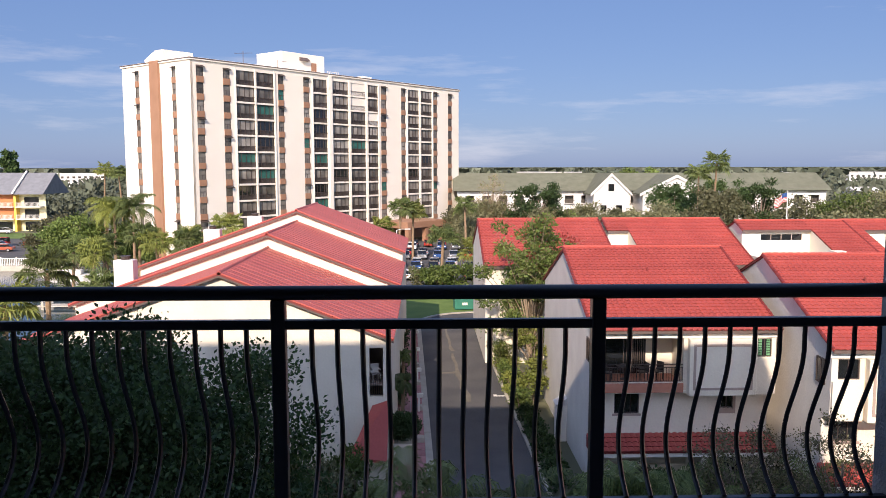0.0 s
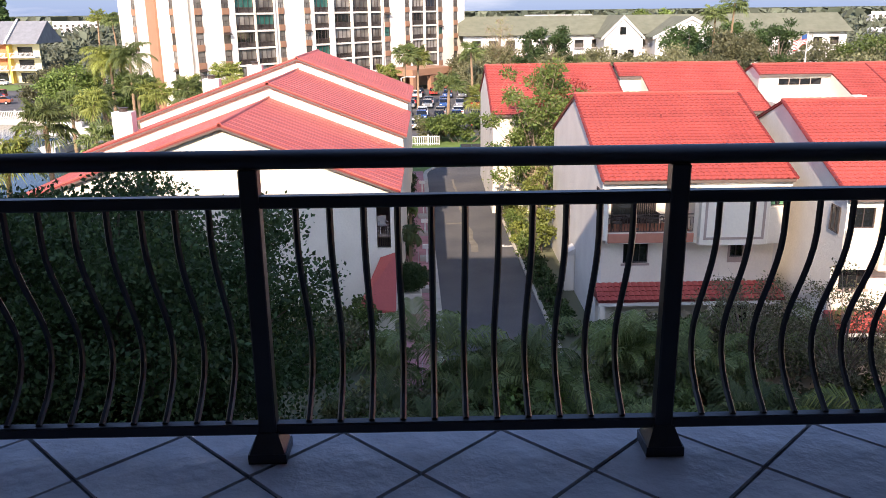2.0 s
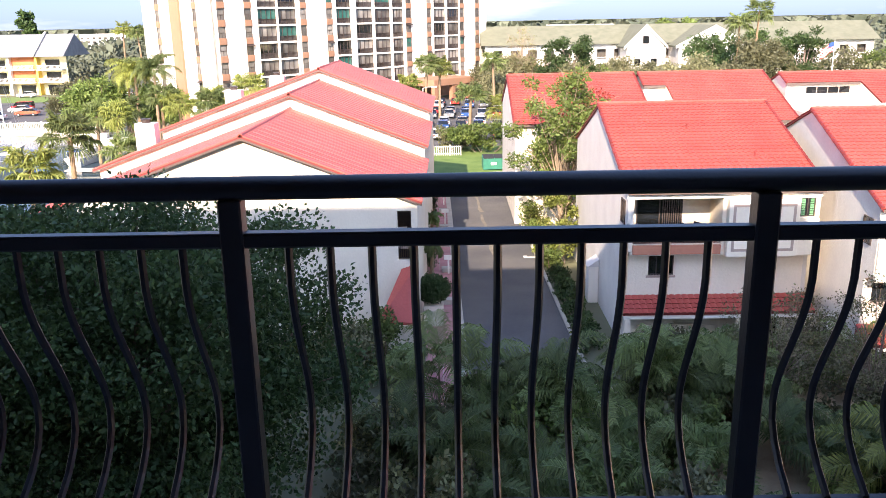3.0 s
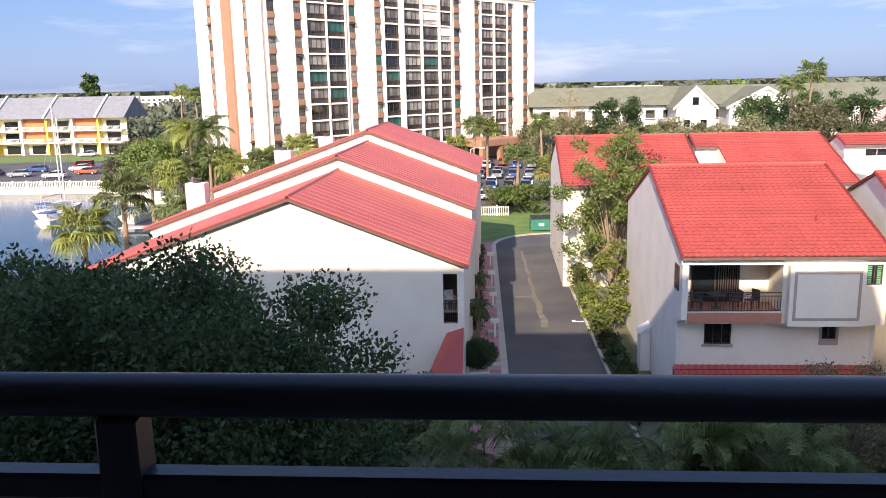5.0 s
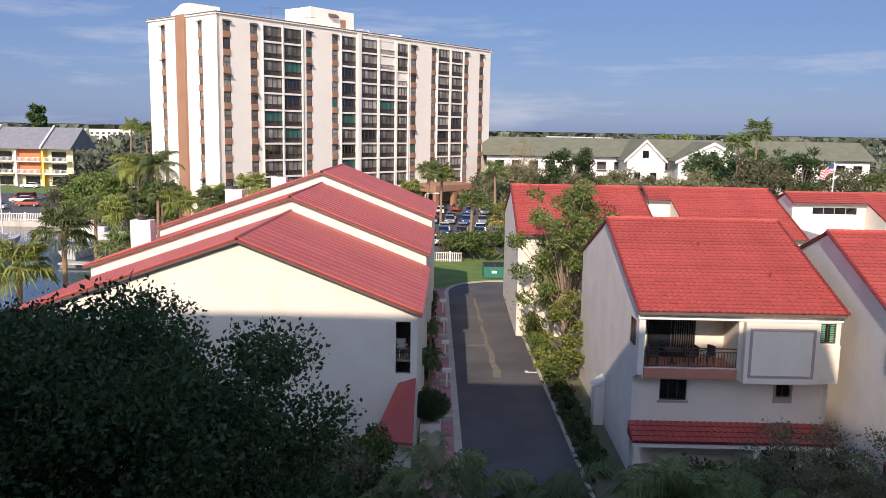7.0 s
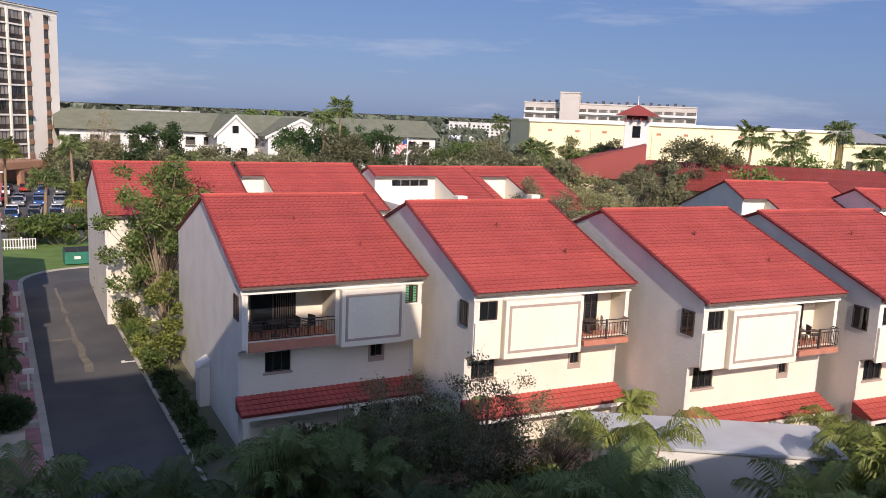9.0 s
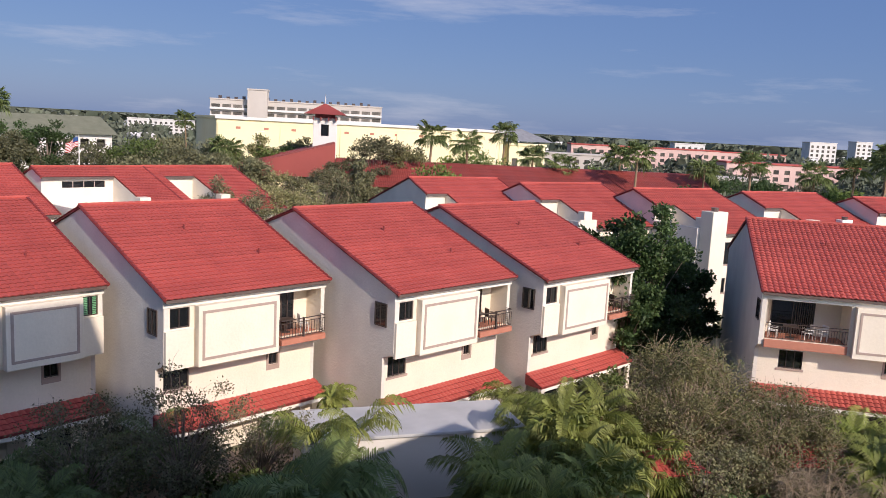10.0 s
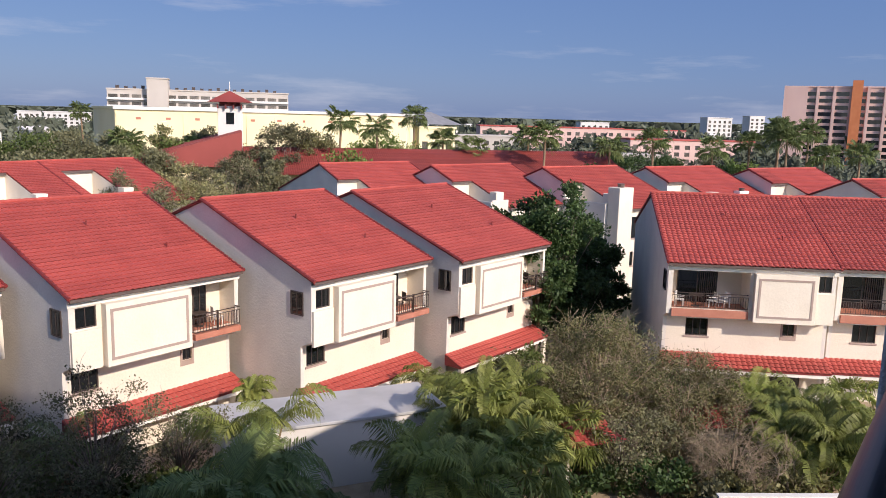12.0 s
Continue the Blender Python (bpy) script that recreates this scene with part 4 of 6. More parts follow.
        for z in rows:
            q = rnd.random()
            gm = "green_lanai_glass" if q < 0.08 else "dark_window_glass" if q < 0.25 else "curtained_glass" if q < 0.5 else "lanai_glass"
            g = new("lanai", slab)
            g.parent = T
            g.matrix_basis = Matrix.Translation((a, 0, z))
            pieces = [("glazing", glz[gm]), ("lower_glazing", low), ("frame", frm), ("rail", rail)]
            if rnd.random() < 0.04:
                pieces = [("storm_shutter", shutter), ("rail", rail)]
            for nm, me in pieces:
                o = new(nm, me)
                o.parent = g
        for px in (a - 0.22, b):
            part("pier", boxes((px, px + 0.22, -0.2, -0.002, z0 - 0.4, top + 0.2)), TOWERW, T)
    # the wide white pier and cross bars of the middle lanais
    part("pier", boxes((33.35, 34.25, -0.35, -0.003, z0 - 0.4, H)), TOWERW, T)
    # end wall with two narrow stacks and a full-height brown band
    turn = Matrix.Rotation(-math.pi / 2, 4, "Z")
    side = [(4.4, 5.5), (16.2, 17.4)]
    ed = [0.0, 4.4, 5.5, 16.2, 17.4, DY]
    for a, b in zip(ed[::2], ed[1::2]):
        o = part("end_wall", boxes((-b, -a, 0.0 if a else 0.001, 0.5, 0, H)), TOWERW, T, "white rendered end wall")
        o.matrix_basis = turn
    for a, b in side:
        for za, zb in ((0, z0), (top, H)):
            o = part("end_wall", boxes((-b, -a, 0, 0.5, za, zb)), TOWERW, T)
            o.matrix_basis = turn
        window_stack(-b, -a, turn)
    br = part("brown_band", boxes((-12.1, -9.3, -0.45, -0.002, 0, H + 0.55)), BROWN, T, "full-height brown end band")
    br.matrix_basis = turn
    part("plinth", boxes((-0.15, LX, -0.15, -0.002, 0, 3.2)), BROWN, T, "brown base storey")
    part("canopy", boxes((48, 62, -9, -0.4, 3.2, 4.7), bev=0.1), BROWN, T, "brown entrance canopy")
    for cx in (49, 55, 61):
        part("canopy_pillar", boxes((cx - 0.5, cx + 0.5, -8.8, -7.8, 0, 3.2)), BROWN, T)
    ph = part("penthouse", boxes((26.2, 38.2, 6, 14, H + 0.5, H + 4.9), bev=0.1), TOWERW, T, "white rooftop plant room")
    part("door", boxes((34.3, 35.7, 5.9, 5.998, H + 0.9, H + 3.2)), BROWN, ph)
    part("hood", prism(bmesh.new(), [(5.2, H + 3.4), (5.998, H + 4.1), (5.998, H + 3.4)], 31.0, 33.4), GUTTER, ph)
    for k in range(6):
        part("stair_rail", boxes((38.4 + 0.7 * k, 38.46 + 0.7 * k, 5.4, 5.46, H + 0.5, H + 1.7)), TOWERW, T)
    part("stair_rail", boxes((38.4, 42, 5.4, 5.46, H + 1.7, H + 1.78)), TOWERW, T)
    part("stair_house", prism(bmesh.new(), [(9, H + 0.5), (15, H + 0.5), (15, H + 1.2), (11.5, H + 2.6), (9, H + 2.6)], 0.6, 7, "x"), TOWERW, T)
    for ax, ah in ((14.0, 3.2), (22.5, 2.4)):
        ae = part("aerial", tube(bmesh.new(), [(ax, 3, H + 0.5), (ax, 3, H + ah)], 0.06, 6), GUTTER, T)
        part("aerial_arm", tube(bmesh.new(), [(ax - 2, 3, H + ah - 0.6), (ax + 2.2, 3, H + ah - 0.1)], 0.05, 5), GUTTER, ae)
    part("roof_unit", boxes((48, 51, 4, 8, H + 0.5, H + 1.5), bev=0.1), TOWERW, T)
    part("roof_unit", boxes((60, 66, 4, 8, H + 0.5, H + 1.2), bev=0.1), TOWERW, T)
    for z in rows:
        part("back_balcony", boxes((LX, LX + 1.4, DY - 6, DY - 1, z, z + 1.0), bev=0.05), TOWERW, T)


tower()


# ---- plants ----
def leaf_cloud(centers, radii, n, size, rng, flat=0.0, long=1.6):
    """n leaf blades, each two triangles folded on the midrib, scattered in soft clumps."""
    c = np.asarray(centers)[rng.integers(0, len(centers), n)]
    d = rng.normal(size=(n, 3))
    d /= np.linalg.norm(d, axis=1, keepdims=True)
    r = np.asarray(radii)
    r = r[rng.integers(0, len(r), n)] if r.ndim else np.full(n, float(r))
    p = c + d * (r * rng.uniform(0.25, 1.0, n) ** 0.6)[:, None] * np.array((1, 1, 0.75))
    a = rng.normal(size=(n, 3)) + d * 0.5 + np.array((0, 0, 0.25))
    a[:, 2] *= 1 - flat
    a /= np.linalg.norm(a, axis=1, keepdims=True)
    b = np.cross(a, rng.normal(size=(n, 3)))
    b /= np.linalg.norm(b, axis=1, keepdims=True)
    s = size * rng.uniform(0.6, 1.35, n)[:, None]
    nrm = np.cross(a, b)
    tip, l, rr = p + a * s * long, p + (a * 0.7 + b * 0.5) * s + nrm * s * 0.12, p + (a * 0.7 - b * 0.5) * s + nrm * s * 0.12
    v = np.stack((p, l, tip, rr), 1).reshape(-1, 3)
    i = np.arange(n)[:, None] * 4
    f = np.concatenate((i + np.array([[0, 1, 2]]), i + np.array([[0, 2, 3]])), 1).reshape(-1, 3)
    return v, f


def fast_mesh(name, v, f, material):
    me = bpy.data.meshes.new(name)
    k = f.shape[1]
    me.vertices.add(len(v))
    me.vertices.foreach_set("co", np.asarray(v, "f").ravel())
    me.loops.add(f.size)
    me.loops.foreach_set("vertex_index", f.astype("i").ravel())
    me.polygons.add(len(f))
    me.polygons.foreach_set("loop_start", np.arange(0, f.size, k, dtype="i"))
    me.update(calc_edges=True)
    me.materials.append(material)
    return me


def tree(x, y, h, r, label, leaf, n=5000, size=0.16, seed=1, trunk=0.2, crown0=0.35, clumps=40, clump_r=0.28, bare=0, name="tree", stretch=(1, 1), bark=None):
    """A tapered trunk with limbs and a ragged crown of single leaves round the limb ends."""
    rng = np.random.default_rng(seed)
    rnd = random.Random(seed)
    T = thing(name, label, "tree", pose(x, y, 0), "trees")
    bm = bmesh.new()
    z0 = h * crown0
    tube(bm, [(0, 0, 0), (0.1, 0.05, z0 * 0.5), (0.0, 0.12, z0), (0.15, 0.1, h * 0.7)], [trunk, trunk * 0.85, trunk * 0.7, trunk * 0.25], 8)
    ends = []
    for k in range(clumps):
        a, u = rnd.uniform(0, math.tau), rnd.uniform(-1, 1)
        q = rnd.uniform(0.45, 0.93)
        cz = (z0 + h) / 2 + u * (h - z0) / 2 * q
        rr = r * math.sqrt(max(0.05, 1 - (u * q) ** 2)) * rnd.uniform(0.3, 0.98)
        e = (math.cos(a) * rr * stretch[0], math.sin(a) * rr * stretch[1], cz)
        ends.append(e)
        if k % 2 == 0 or bare:
            s = rnd.uniform(0.45, 0.95) * z0 + 0.2 * (cz - z0)
            s = max(0.3, s)
            tube(bm, [(0.05, 0.08, s), (e[0] * 0.45, e[1] * 0.45, (s + cz) * 0.55), e], [trunk * 0.35, trunk * 0.18, trunk * 0.05], 5)
            if bare:
                for _ in range(4 * bare):
                    g = [c + rnd.uniform(-1, 1) * r * 0.3 for c in e]
                    tube(bm, [e, ((e[0] + g[0]) / 2, (e[1] + g[1]) / 2, (e[2] + g[2]) / 2 + 0.15), g], [trunk * 0.07, trunk * 0.05, trunk * 0.025], 4)
    part("trunk", bm, bark or BARK, T)
    v, f = leaf_cloud(ends, [r * clump_r * q for q in (0.7, 1.0, 1.25)], n, size, rng)
    part("crown", fast_mesh("crown", v, f, leaf), leaf, T)
    return T


def frond_points(az, lift, length, droop, steps=9):
    pts = []
    p, e = np.zeros(3), lift
    for k in range(steps + 1):
        pts.append(p.copy())
        p = p + np.array((math.cos(az) * math.cos(e), math.sin(az) * math.cos(e), math.sin(e))) * length / steps
        e -= droop / steps * (0.5 + k / steps)
    return pts


def palm(x, y, h, label, fronds=16, length=2.2, seed=1, leaf=None, trunk=0.16, fan=False, z=0.0, name="palm_tree", stems=1):
    """A feather palm (one stem, or a clump of thin stems) or a fan palm with folded blades, on ringed trunks."""
    rnd = random.Random(seed)
    T = thing(name, label, "palm", pose(x, y, z), "palms")
    V, F = [], []

    def tri(*q):
        F.append((len(V), len(V) + 1, len(V) + 2))
        V.extend(q)

    for st_i in range(stems):
        hh = h if stems == 1 else h * rnd.uniform(0.45, 1.1)
        az0 = rnd.uniform(0, math.tau)
        out = 0.0 if stems == 1 else rnd.uniform(0.15, 0.5) * length
        n = max(3, int(hh / 0.5))
        lean = rnd.uniform(-0.05, 0.05) * hh
        bm = bmesh.new()
        pts, rad = [], []
        for k in range(n + 1):
            f = k / n
            pts.append((lean * f * f + math.cos(az0) * out * (0.25 + 0.75 * f * f), math.sin(az0) * out * (0.25 + 0.75 * f * f), hh * f))
            rad.append((trunk if stems == 1 else 0.045) * (1.15 - 0.3 * f) * (1.06 if k % 2 else 0.96))
        tube(bm, pts, rad, 8 if stems == 1 else 6)
        part("trunk", bm, PBARK, T)
        top = np.array(pts[-1])
        for k in range(fronds if stems == 1 else max(5, fronds // stems)):
            az = k * 2.399 + rnd.uniform(-0.3, 0.3) + az0
            lift = rnd.uniform(-0.5, 1.25) if stems == 1 else rnd.uniform(0.25, 1.35)
            L = length * rnd.uniform(0.75, 1.15)
            side = np.array((-math.sin(az), math.cos(az), 0))
            if fan:
                st = frond_points(az, lift, L * 0.55, 0.5, 4)
                hub, d = top + st[-1], st[-1] - st[-2]
                d = d / np.linalg.norm(d)
                up = np.cross(side, d)
                tri(top + side * 0.02, top - side * 0.02, hub)
                m = 21
                for q in range(m):
                    a0 = (q / (m - 1) - 0.5) * 3.9
                    w = 0.062
                    ray = lambda a, rr: hub + (d * math.cos(a) + side * math.sin(a)) * rr
                    R = L * 0.5 * (1 - 0.12 * abs(a0)) * rnd.uniform(0.85, 1.1)
                    fold = up * 0.04 * L * (1 if q % 2 else -1)
                    drop = np.array((0, 0, -0.2 * L * rnd.uniform(0.3, 1.4)))
                    tri(hub, ray(a0 - w, R * 0.65) + fold, ray(a0 + w, R * 0.65))
                    tri(ray(a0 - w, R * 0.65) + fold, ray(a0, R) + drop, ray(a0 + w, R * 0.65))
            else:
                st = frond_points(az, lift, L, rnd.uniform(1.3, 2.6), 10)
                for i in range(len(st) - 1):
                    p0, p1 = top + st[i], top + st[i + 1]
                    tri(p0 + side * 0.02, p0 - side * 0.02, p1)
                    f = (i + 0.5) / (len(st) - 1)
                    if f < 0.12:
                        continue
                    w = L * 0.30 * math.sin(math.pi * min(1, 0.22 + f * 0.72)) ** 0.7
                    d = (p1 - p0) / np.linalg.norm(p1 - p0)
                    for sgn in (1, -1):
                        for q in (0.0, 0.25, 0.5, 0.75):
                            b = p0 + (p1 - p0) * (q + rnd.uniform(-0.05, 0.05))
                            ww = w * rnd.uniform(0.75, 1.1)
                            rise = np.array((0, 0, 0.22 * ww))
                            mid = b + side * sgn * ww * 0.5 + d * ww * 0.38 + rise
                            tipp = b + side * sgn * ww * 0.9 + d * ww * 0.75 + np.array((0, 0, -0.45 * ww * rnd.uniform(0.3, 1.5)))
                            hw = d * (0.014 + 0.006 * L)
                            tri(b - hw * 0.6, b + hw * 0.6, mid + hw)
                            tri(b - hw * 0.6, mid + hw, mid - hw)
                            tri(mid - hw, mid + hw, tipp)
    part("crown", fast_mesh("crown", np.array(V), np.array(F), leaf or LEAF_PALM), leaf or LEAF_PALM, T)
    return T


def bush(x, y, h, r, label, leaf, n=1500, size=0.12, seed=1, sx=1.0, sy=1.0, name="bush"):
    rng = np.random.default_rng(seed)
    T = thing(name, label, "bush", pose(x, y, 0), "bushes")
    cs = [(rng.uniform(-1, 1) * r * sx, rng.uniform(-1, 1) * r * sy, h * rng.uniform(0.2, 0.85)) for _ in range(18)]
    bm = bmesh.new()
    for c in cs[:9]:
        tube(bm, [(c[0] * 0.3, c[1] * 0.3, 0), (c[0] * 0.7, c[1] * 0.7, c[2] * 0.6), c], [0.04, 0.03, 0.01], 5)
    part("stem", bm, BARK, T)
    v, f = leaf_cloud(cs, [h * 0.3, h * 0.22], n, size, rng)
    v[:, 2] = np.maximum(v[:, 2], 0.02)
    part("foliage", fast_mesh("foliage", v, f, leaf), leaf, T)
    return T


# the great dark oak below the balcony
tree(-9.7, 19.5, 12.4, 6.9, "large dark green live oak in deep shade below the balcony", LEAF_DARK, 170000, 0.10, 3, 0.45, 0.2, 230, 0.175, name="oak_tree")
tree(-15.5, 24.0, 11.0, 5.5, "dark green live oak standing behind another oak", LEAF_DARK, 40000, 0.12, 5, 0.4, 0.2, 70, 0.24, name="oak_tree")
# tree beside the lane
tree(8.2, 58.5, 13.6, 4.5, "open-crowned tree with pale trunk beside the lane", LEAF_MID, 17000, 0.14, 7, 0.22, 0.14, 80, 0.17, bare=1, bark=TWIG)
tree(7.6, 52.5, 6.2, 1.5, "small bright tree beside the lane", LEAF_BRIGHT, 2600, 0.14, 9, 0.1, 0.1, 24, 0.3)
tree(8.0, 66, 9.5, 2.6, "green tree beside the lane", LEAF_MID, 4200, 0.17, 10, 0.14, 0.1, 36, 0.26)
tree(10.6, 62.0, 12.6, 2.4, "tree with red blossom beside the lane", LEAF_RED, 900, 0.18, 8, 0.14, 0.5, 20, 0.3, bare=1)
# trees between the rows
tree(52.6, 25.6, 12.6, 3.0, "tall dark glossy magnolia between the houses", LEAF_DARK, 15000, 0.17, 11, 0.2, 0.05, 70, 0.25)
tree(48.8, 25.2, 8.6, 2.4, "dark glossy shade tree between the houses", LEAF_DARK, 9000, 0.17, 16, 0.2, 0.05, 50, 0.26)
tree(51.2, 27.8, 9.8, 2.6, "dark shade tree between the houses", LEAF_DARK, 8000, 0.2, 12, 0.2, 0.05, 45, 0.28)
tree(50.6, 22.8, 6.8, 2.2, "low dark shrub tree in shade", LEAF_DARK, 6500, 0.17, 13, 0.15, 0.05, 40, 0.28)
tree(57.5, 31.5, 11.2, 2.8, "dark shade tree between the houses", LEAF_DARK, 7000, 0.22, 15, 0.2, 0.05, 40, 0.28)
tree(54.5, 42.0, 10.5, 2.6, "tree with reddish young leaves between roofs", LEAF_OLIVE, 3500, 0.2, 14, 0.15, 0.3, 30, 0.25, bare=1)
for i, (tx, ty, th, tr) in enumerate(((42.5, 62, 11.5, 3.6), (48, 60.5, 12.0, 3.8), (53.5, 62, 13.5, 3.4), (51, 66, 12, 3.5))):
    tree(tx, ty, th, tr, "olive green tree with dry pods between the roofs", (LEAF_OLIVE, LEAF_DRY)[i % 2], 12000, 0.12, 20 + i, 0.2, 0.2, 60, 0.2, bare=2, bark=TWIG)
for i, (tx, ty, th, tr) in enumerate(((58.0, 25.8, 9.6, 2.3), (62.0, 28.6, 10.4, 2.7), (55.2, 23.4, 6.6, 1.9))):
    tree(tx, ty, th, tr, "dark shade tree crowding a narrow gap between houses", LEAF_DARK, 9000, 0.17, 710 + i, 0.18, 0.04, 50, 0.27)
# yard trees
tree(13.8, 30.6, 5.6, 2.6, "half-bare small tree before the cream wall", LEAF_OLIVE, 7000, 0.07, 31, 0.12, 0.1, 60, 0.2, bare=1)
tree(17.2, 28.6, 6.4, 2.6, "half-bare small tree in the shaded yard", LEAF_OLIVE, 7000, 0.07, 32, 0.12, 0.1, 60, 0.2, bare=1)
tree(20.5, 27.6, 5.0, 2.2, "grey-green half-bare small tree in the yard", LEAF_OLIVE, 4000, 0.07, 33, 0.12, 0.1, 50, 0.2, bare=1)
tree(35.8, 15.0, 7.6, 3.5, "spreading dry-leaved tree with pale twigs", LEAF_DRY, 32000, 0.07, 34, 0.16, 0.08, 100, 0.2, bare=3, bark=TWIG)
tree(38.6, 11.5, 5.2, 3.0, "spreading dry-leaved tree with pale twigs", LEAF_DRY, 22000, 0.07, 35, 0.15, 0.08, 80, 0.22, bare=4, bark=TWIG)
tree(35.6, 8.2, 3.4, 2.6, "leafless heap of pale brown twigs", LEAF_DRY, 2500, 0.05, 37, 0.12, 0.05, 80, 0.25, bare=5, bark=TWIG)
tree(39.6, 15.8, 6.6, 2.8, "thin-leaved tree with pale twigs and green tips", LEAF_MID, 9000, 0.055, 38, 0.14, 0.1, 70, 0.2, bare=3, bark=TWIG)
tree(33.5, 12.6, 4.4, 2.4, "low dry-leaved tree in the yard", LEAF_OLIVE, 5000, 0.085, 36, 0.12, 0.05, 50, 0.22, bare=1)
rnd = random.Random(77)
for i, (tx, ty, th, fl) in enumerate(((-0.8, 29.5, 3.0, 2.4), (1.6, 28.0, 2.2, 2.5), (3.6, 29.6, 3.0, 2.5), (5.6, 27.8, 2.2, 2.3), (7.4, 29.4, 3.0, 2.5), (9.2, 28.2, 2.4, 2.4), (11.2, 29.3, 2.6, 2.4), (0.4, 25.5, 1.6, 2.2), (3.0, 25.0, 1.6, 2.3), (6.2, 24.6, 1.7, 2.3), (9.0, 25.0, 1.7, 2.2), (12.4, 25.4, 2.0, 2.3), (14.6, 24.6, 2.0, 2.2), (-2.4, 26.8, 1.8, 2.2), (1.2, 22.0, 1.0, 2.2), (5.0, 21.4, 1.0, 2.2), (8.6, 21.6, 1.0, 2.2))):
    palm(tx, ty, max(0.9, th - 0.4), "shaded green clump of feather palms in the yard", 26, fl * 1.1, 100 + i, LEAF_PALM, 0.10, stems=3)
for i, (tx, ty, th, fl, fan) in enumerate(((18.6, 21.2, 6.2, 2.2, False), (20.6, 22.6, 5.8, 2.1, False), (16.8, 20.2, 5.6, 2.2, False), (21.6, 19.6, 5.6, 2.1, False), (19.2, 18.2, 5.2, 2.2, False), (15.2, 21.6, 5.0, 2.2, False), (22.8, 21.4, 5.2, 2.0, False), (33.8, 23.0, 3.4, 1.8, False), (19.6, 21.6, 2.8, 2.7, False), (21.6, 18.2, 2.8, 2.6, False), (17.4, 19.8, 2.4, 2.8, False), (19.4, 18.4, 2.6, 2.7, True), (15.8, 17.6, 2.2, 2.7, False), (23.6, 20.4, 3.0, 2.0, True), (25.2, 17.4, 3.0, 2.2, False), (32.5, 18.6, 3.6, 2.0, False), (34.0, 20.4, 2.8, 1.9, False), (22.5, 15.0, 4.6, 2.0, False), (26.2, 13.6, 4.8, 2.0, True), (24.2, 16.6, 4.4, 1.9, False), (29.2, 17.6, 5.4, 1.7, True), (30.8, 16.4, 4.8, 1.7, True), (28.0, 15.6, 4.6, 1.7, False), (31.6, 14.4, 3.8, 1.6, True), (42.5, 6.6, 3.0, 2.0, False), (44.2, 8.6, 2.6, 1.9, False), (41.0, 4.6, 2.6, 2.0, False), (45.5, 5.0, 3.4, 1.6, True), (29.6, 20.2, 3.0, 1.6, False))):
    if 1.0 < (tx + 0.5) / ty < 1.4:
        continue
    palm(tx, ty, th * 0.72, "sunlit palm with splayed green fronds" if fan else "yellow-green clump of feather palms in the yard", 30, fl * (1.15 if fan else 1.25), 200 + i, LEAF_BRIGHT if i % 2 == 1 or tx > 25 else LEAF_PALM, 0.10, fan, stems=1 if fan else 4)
palm(25.8, 28.9, 3.0, "young date palm before a cream wall", 30, 1.35, 290, LEAF_BRIGHT, 0.14)
for i, (tx, ty, th, fl) in enumerate(((29.6, 18.6, 4.2, 2.2), (31.2, 17.2, 4.4, 2.2), (28.6, 16.6, 3.8, 2.2), (30.2, 15.6, 3.4, 2.1), (39.0, 6.6, 3.0, 2.3), (40.6, 5.2, 3.2, 2.2), (38.0, 5.0, 2.4, 2.2), (41.4, 7.6, 2.2, 2.0))):
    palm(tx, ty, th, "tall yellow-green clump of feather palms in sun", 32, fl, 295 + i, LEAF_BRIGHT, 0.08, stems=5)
for i in range(190):
    bx, by = rnd.uniform(-4, 47), rnd.uniform(5, 31)
    if 20 < bx < 33 and 17 < by < 29 or 0.98 < bx / by < 1.45 and by > 11 or by > 30 - 0.2 * max(0, bx - 18):
        continue
    bush(bx, by, rnd.uniform(1.2, 2.6), rnd.uniform(0.9, 1.7), "dense mixed shrub in the yard", rnd.choice((LEAF_DARK, LEAF_MID, LEAF_OLIVE, LEAF_DRY, LEAF_PALM)), 1300, 0.15, 300 + i)
for i in range(13):
    bush(7.0 - 0.022 * i * 4, 38 + i * 3.4, rnd.uniform(0.9, 1.6) * (1.5 if i > 3 else 1.0), 0.6, "green hedge shrub along the lane", (LEAF_MID, LEAF_BRIGHT)[i % 2] if i > 3 else LEAF_DARK, 1500, 0.11, 400 + i, 0.9, 2.6)
for i in range(14):
    bush(9.2 + i * 0.72, 33.4 + 0.6 * (i % 3), 1.3 + 0.35 * (i % 4), 0.8, "dense green shrub before the garages", (LEAF_DARK, LEAF_MID, LEAF_OLIVE)[i % 3], 1300, 0.13, 460 + i)
for i in range(5):
    palm(9.6 + i * 2.1, 32.2 + 0.8 * (i % 2), 1.4 + 0.3 * (i % 3), "shaded green feather palm before the garages", 22, 2.3, 480 + i, LEAF_PALM, 0.1)
for i, (bx, by) in enumerate(((-7.6, 36.0), (-6.0, 35.2), (-4.6, 36.4), (-5.2, 33.8), (-3.6, 34.6))):
    bush(bx, by, 2.4, 1.3, "dense shaded shrub below the gable wall", (LEAF_MID, LEAF_OLIVE)[i % 2], 2600, 0.12, 436 + i)
for i in range(6):
    bush(-1.62 - i * 0.06, 46 + i * 6, 1.5, 0.3, "clipped green shrub beside the footpath", LEAF_DARK, 900, 0.08, 430 + i, 0.6, 1.5)
palm(-1.5, 47.5, 3.0, "short palm beside the footpath", 20, 1.15, 441, LEAF_PALM, 0.12)
palm(-1.7, 57.5, 2.4, "short palm beside the footpath", 18, 1.0, 442, LEAF_PALM, 0.12)
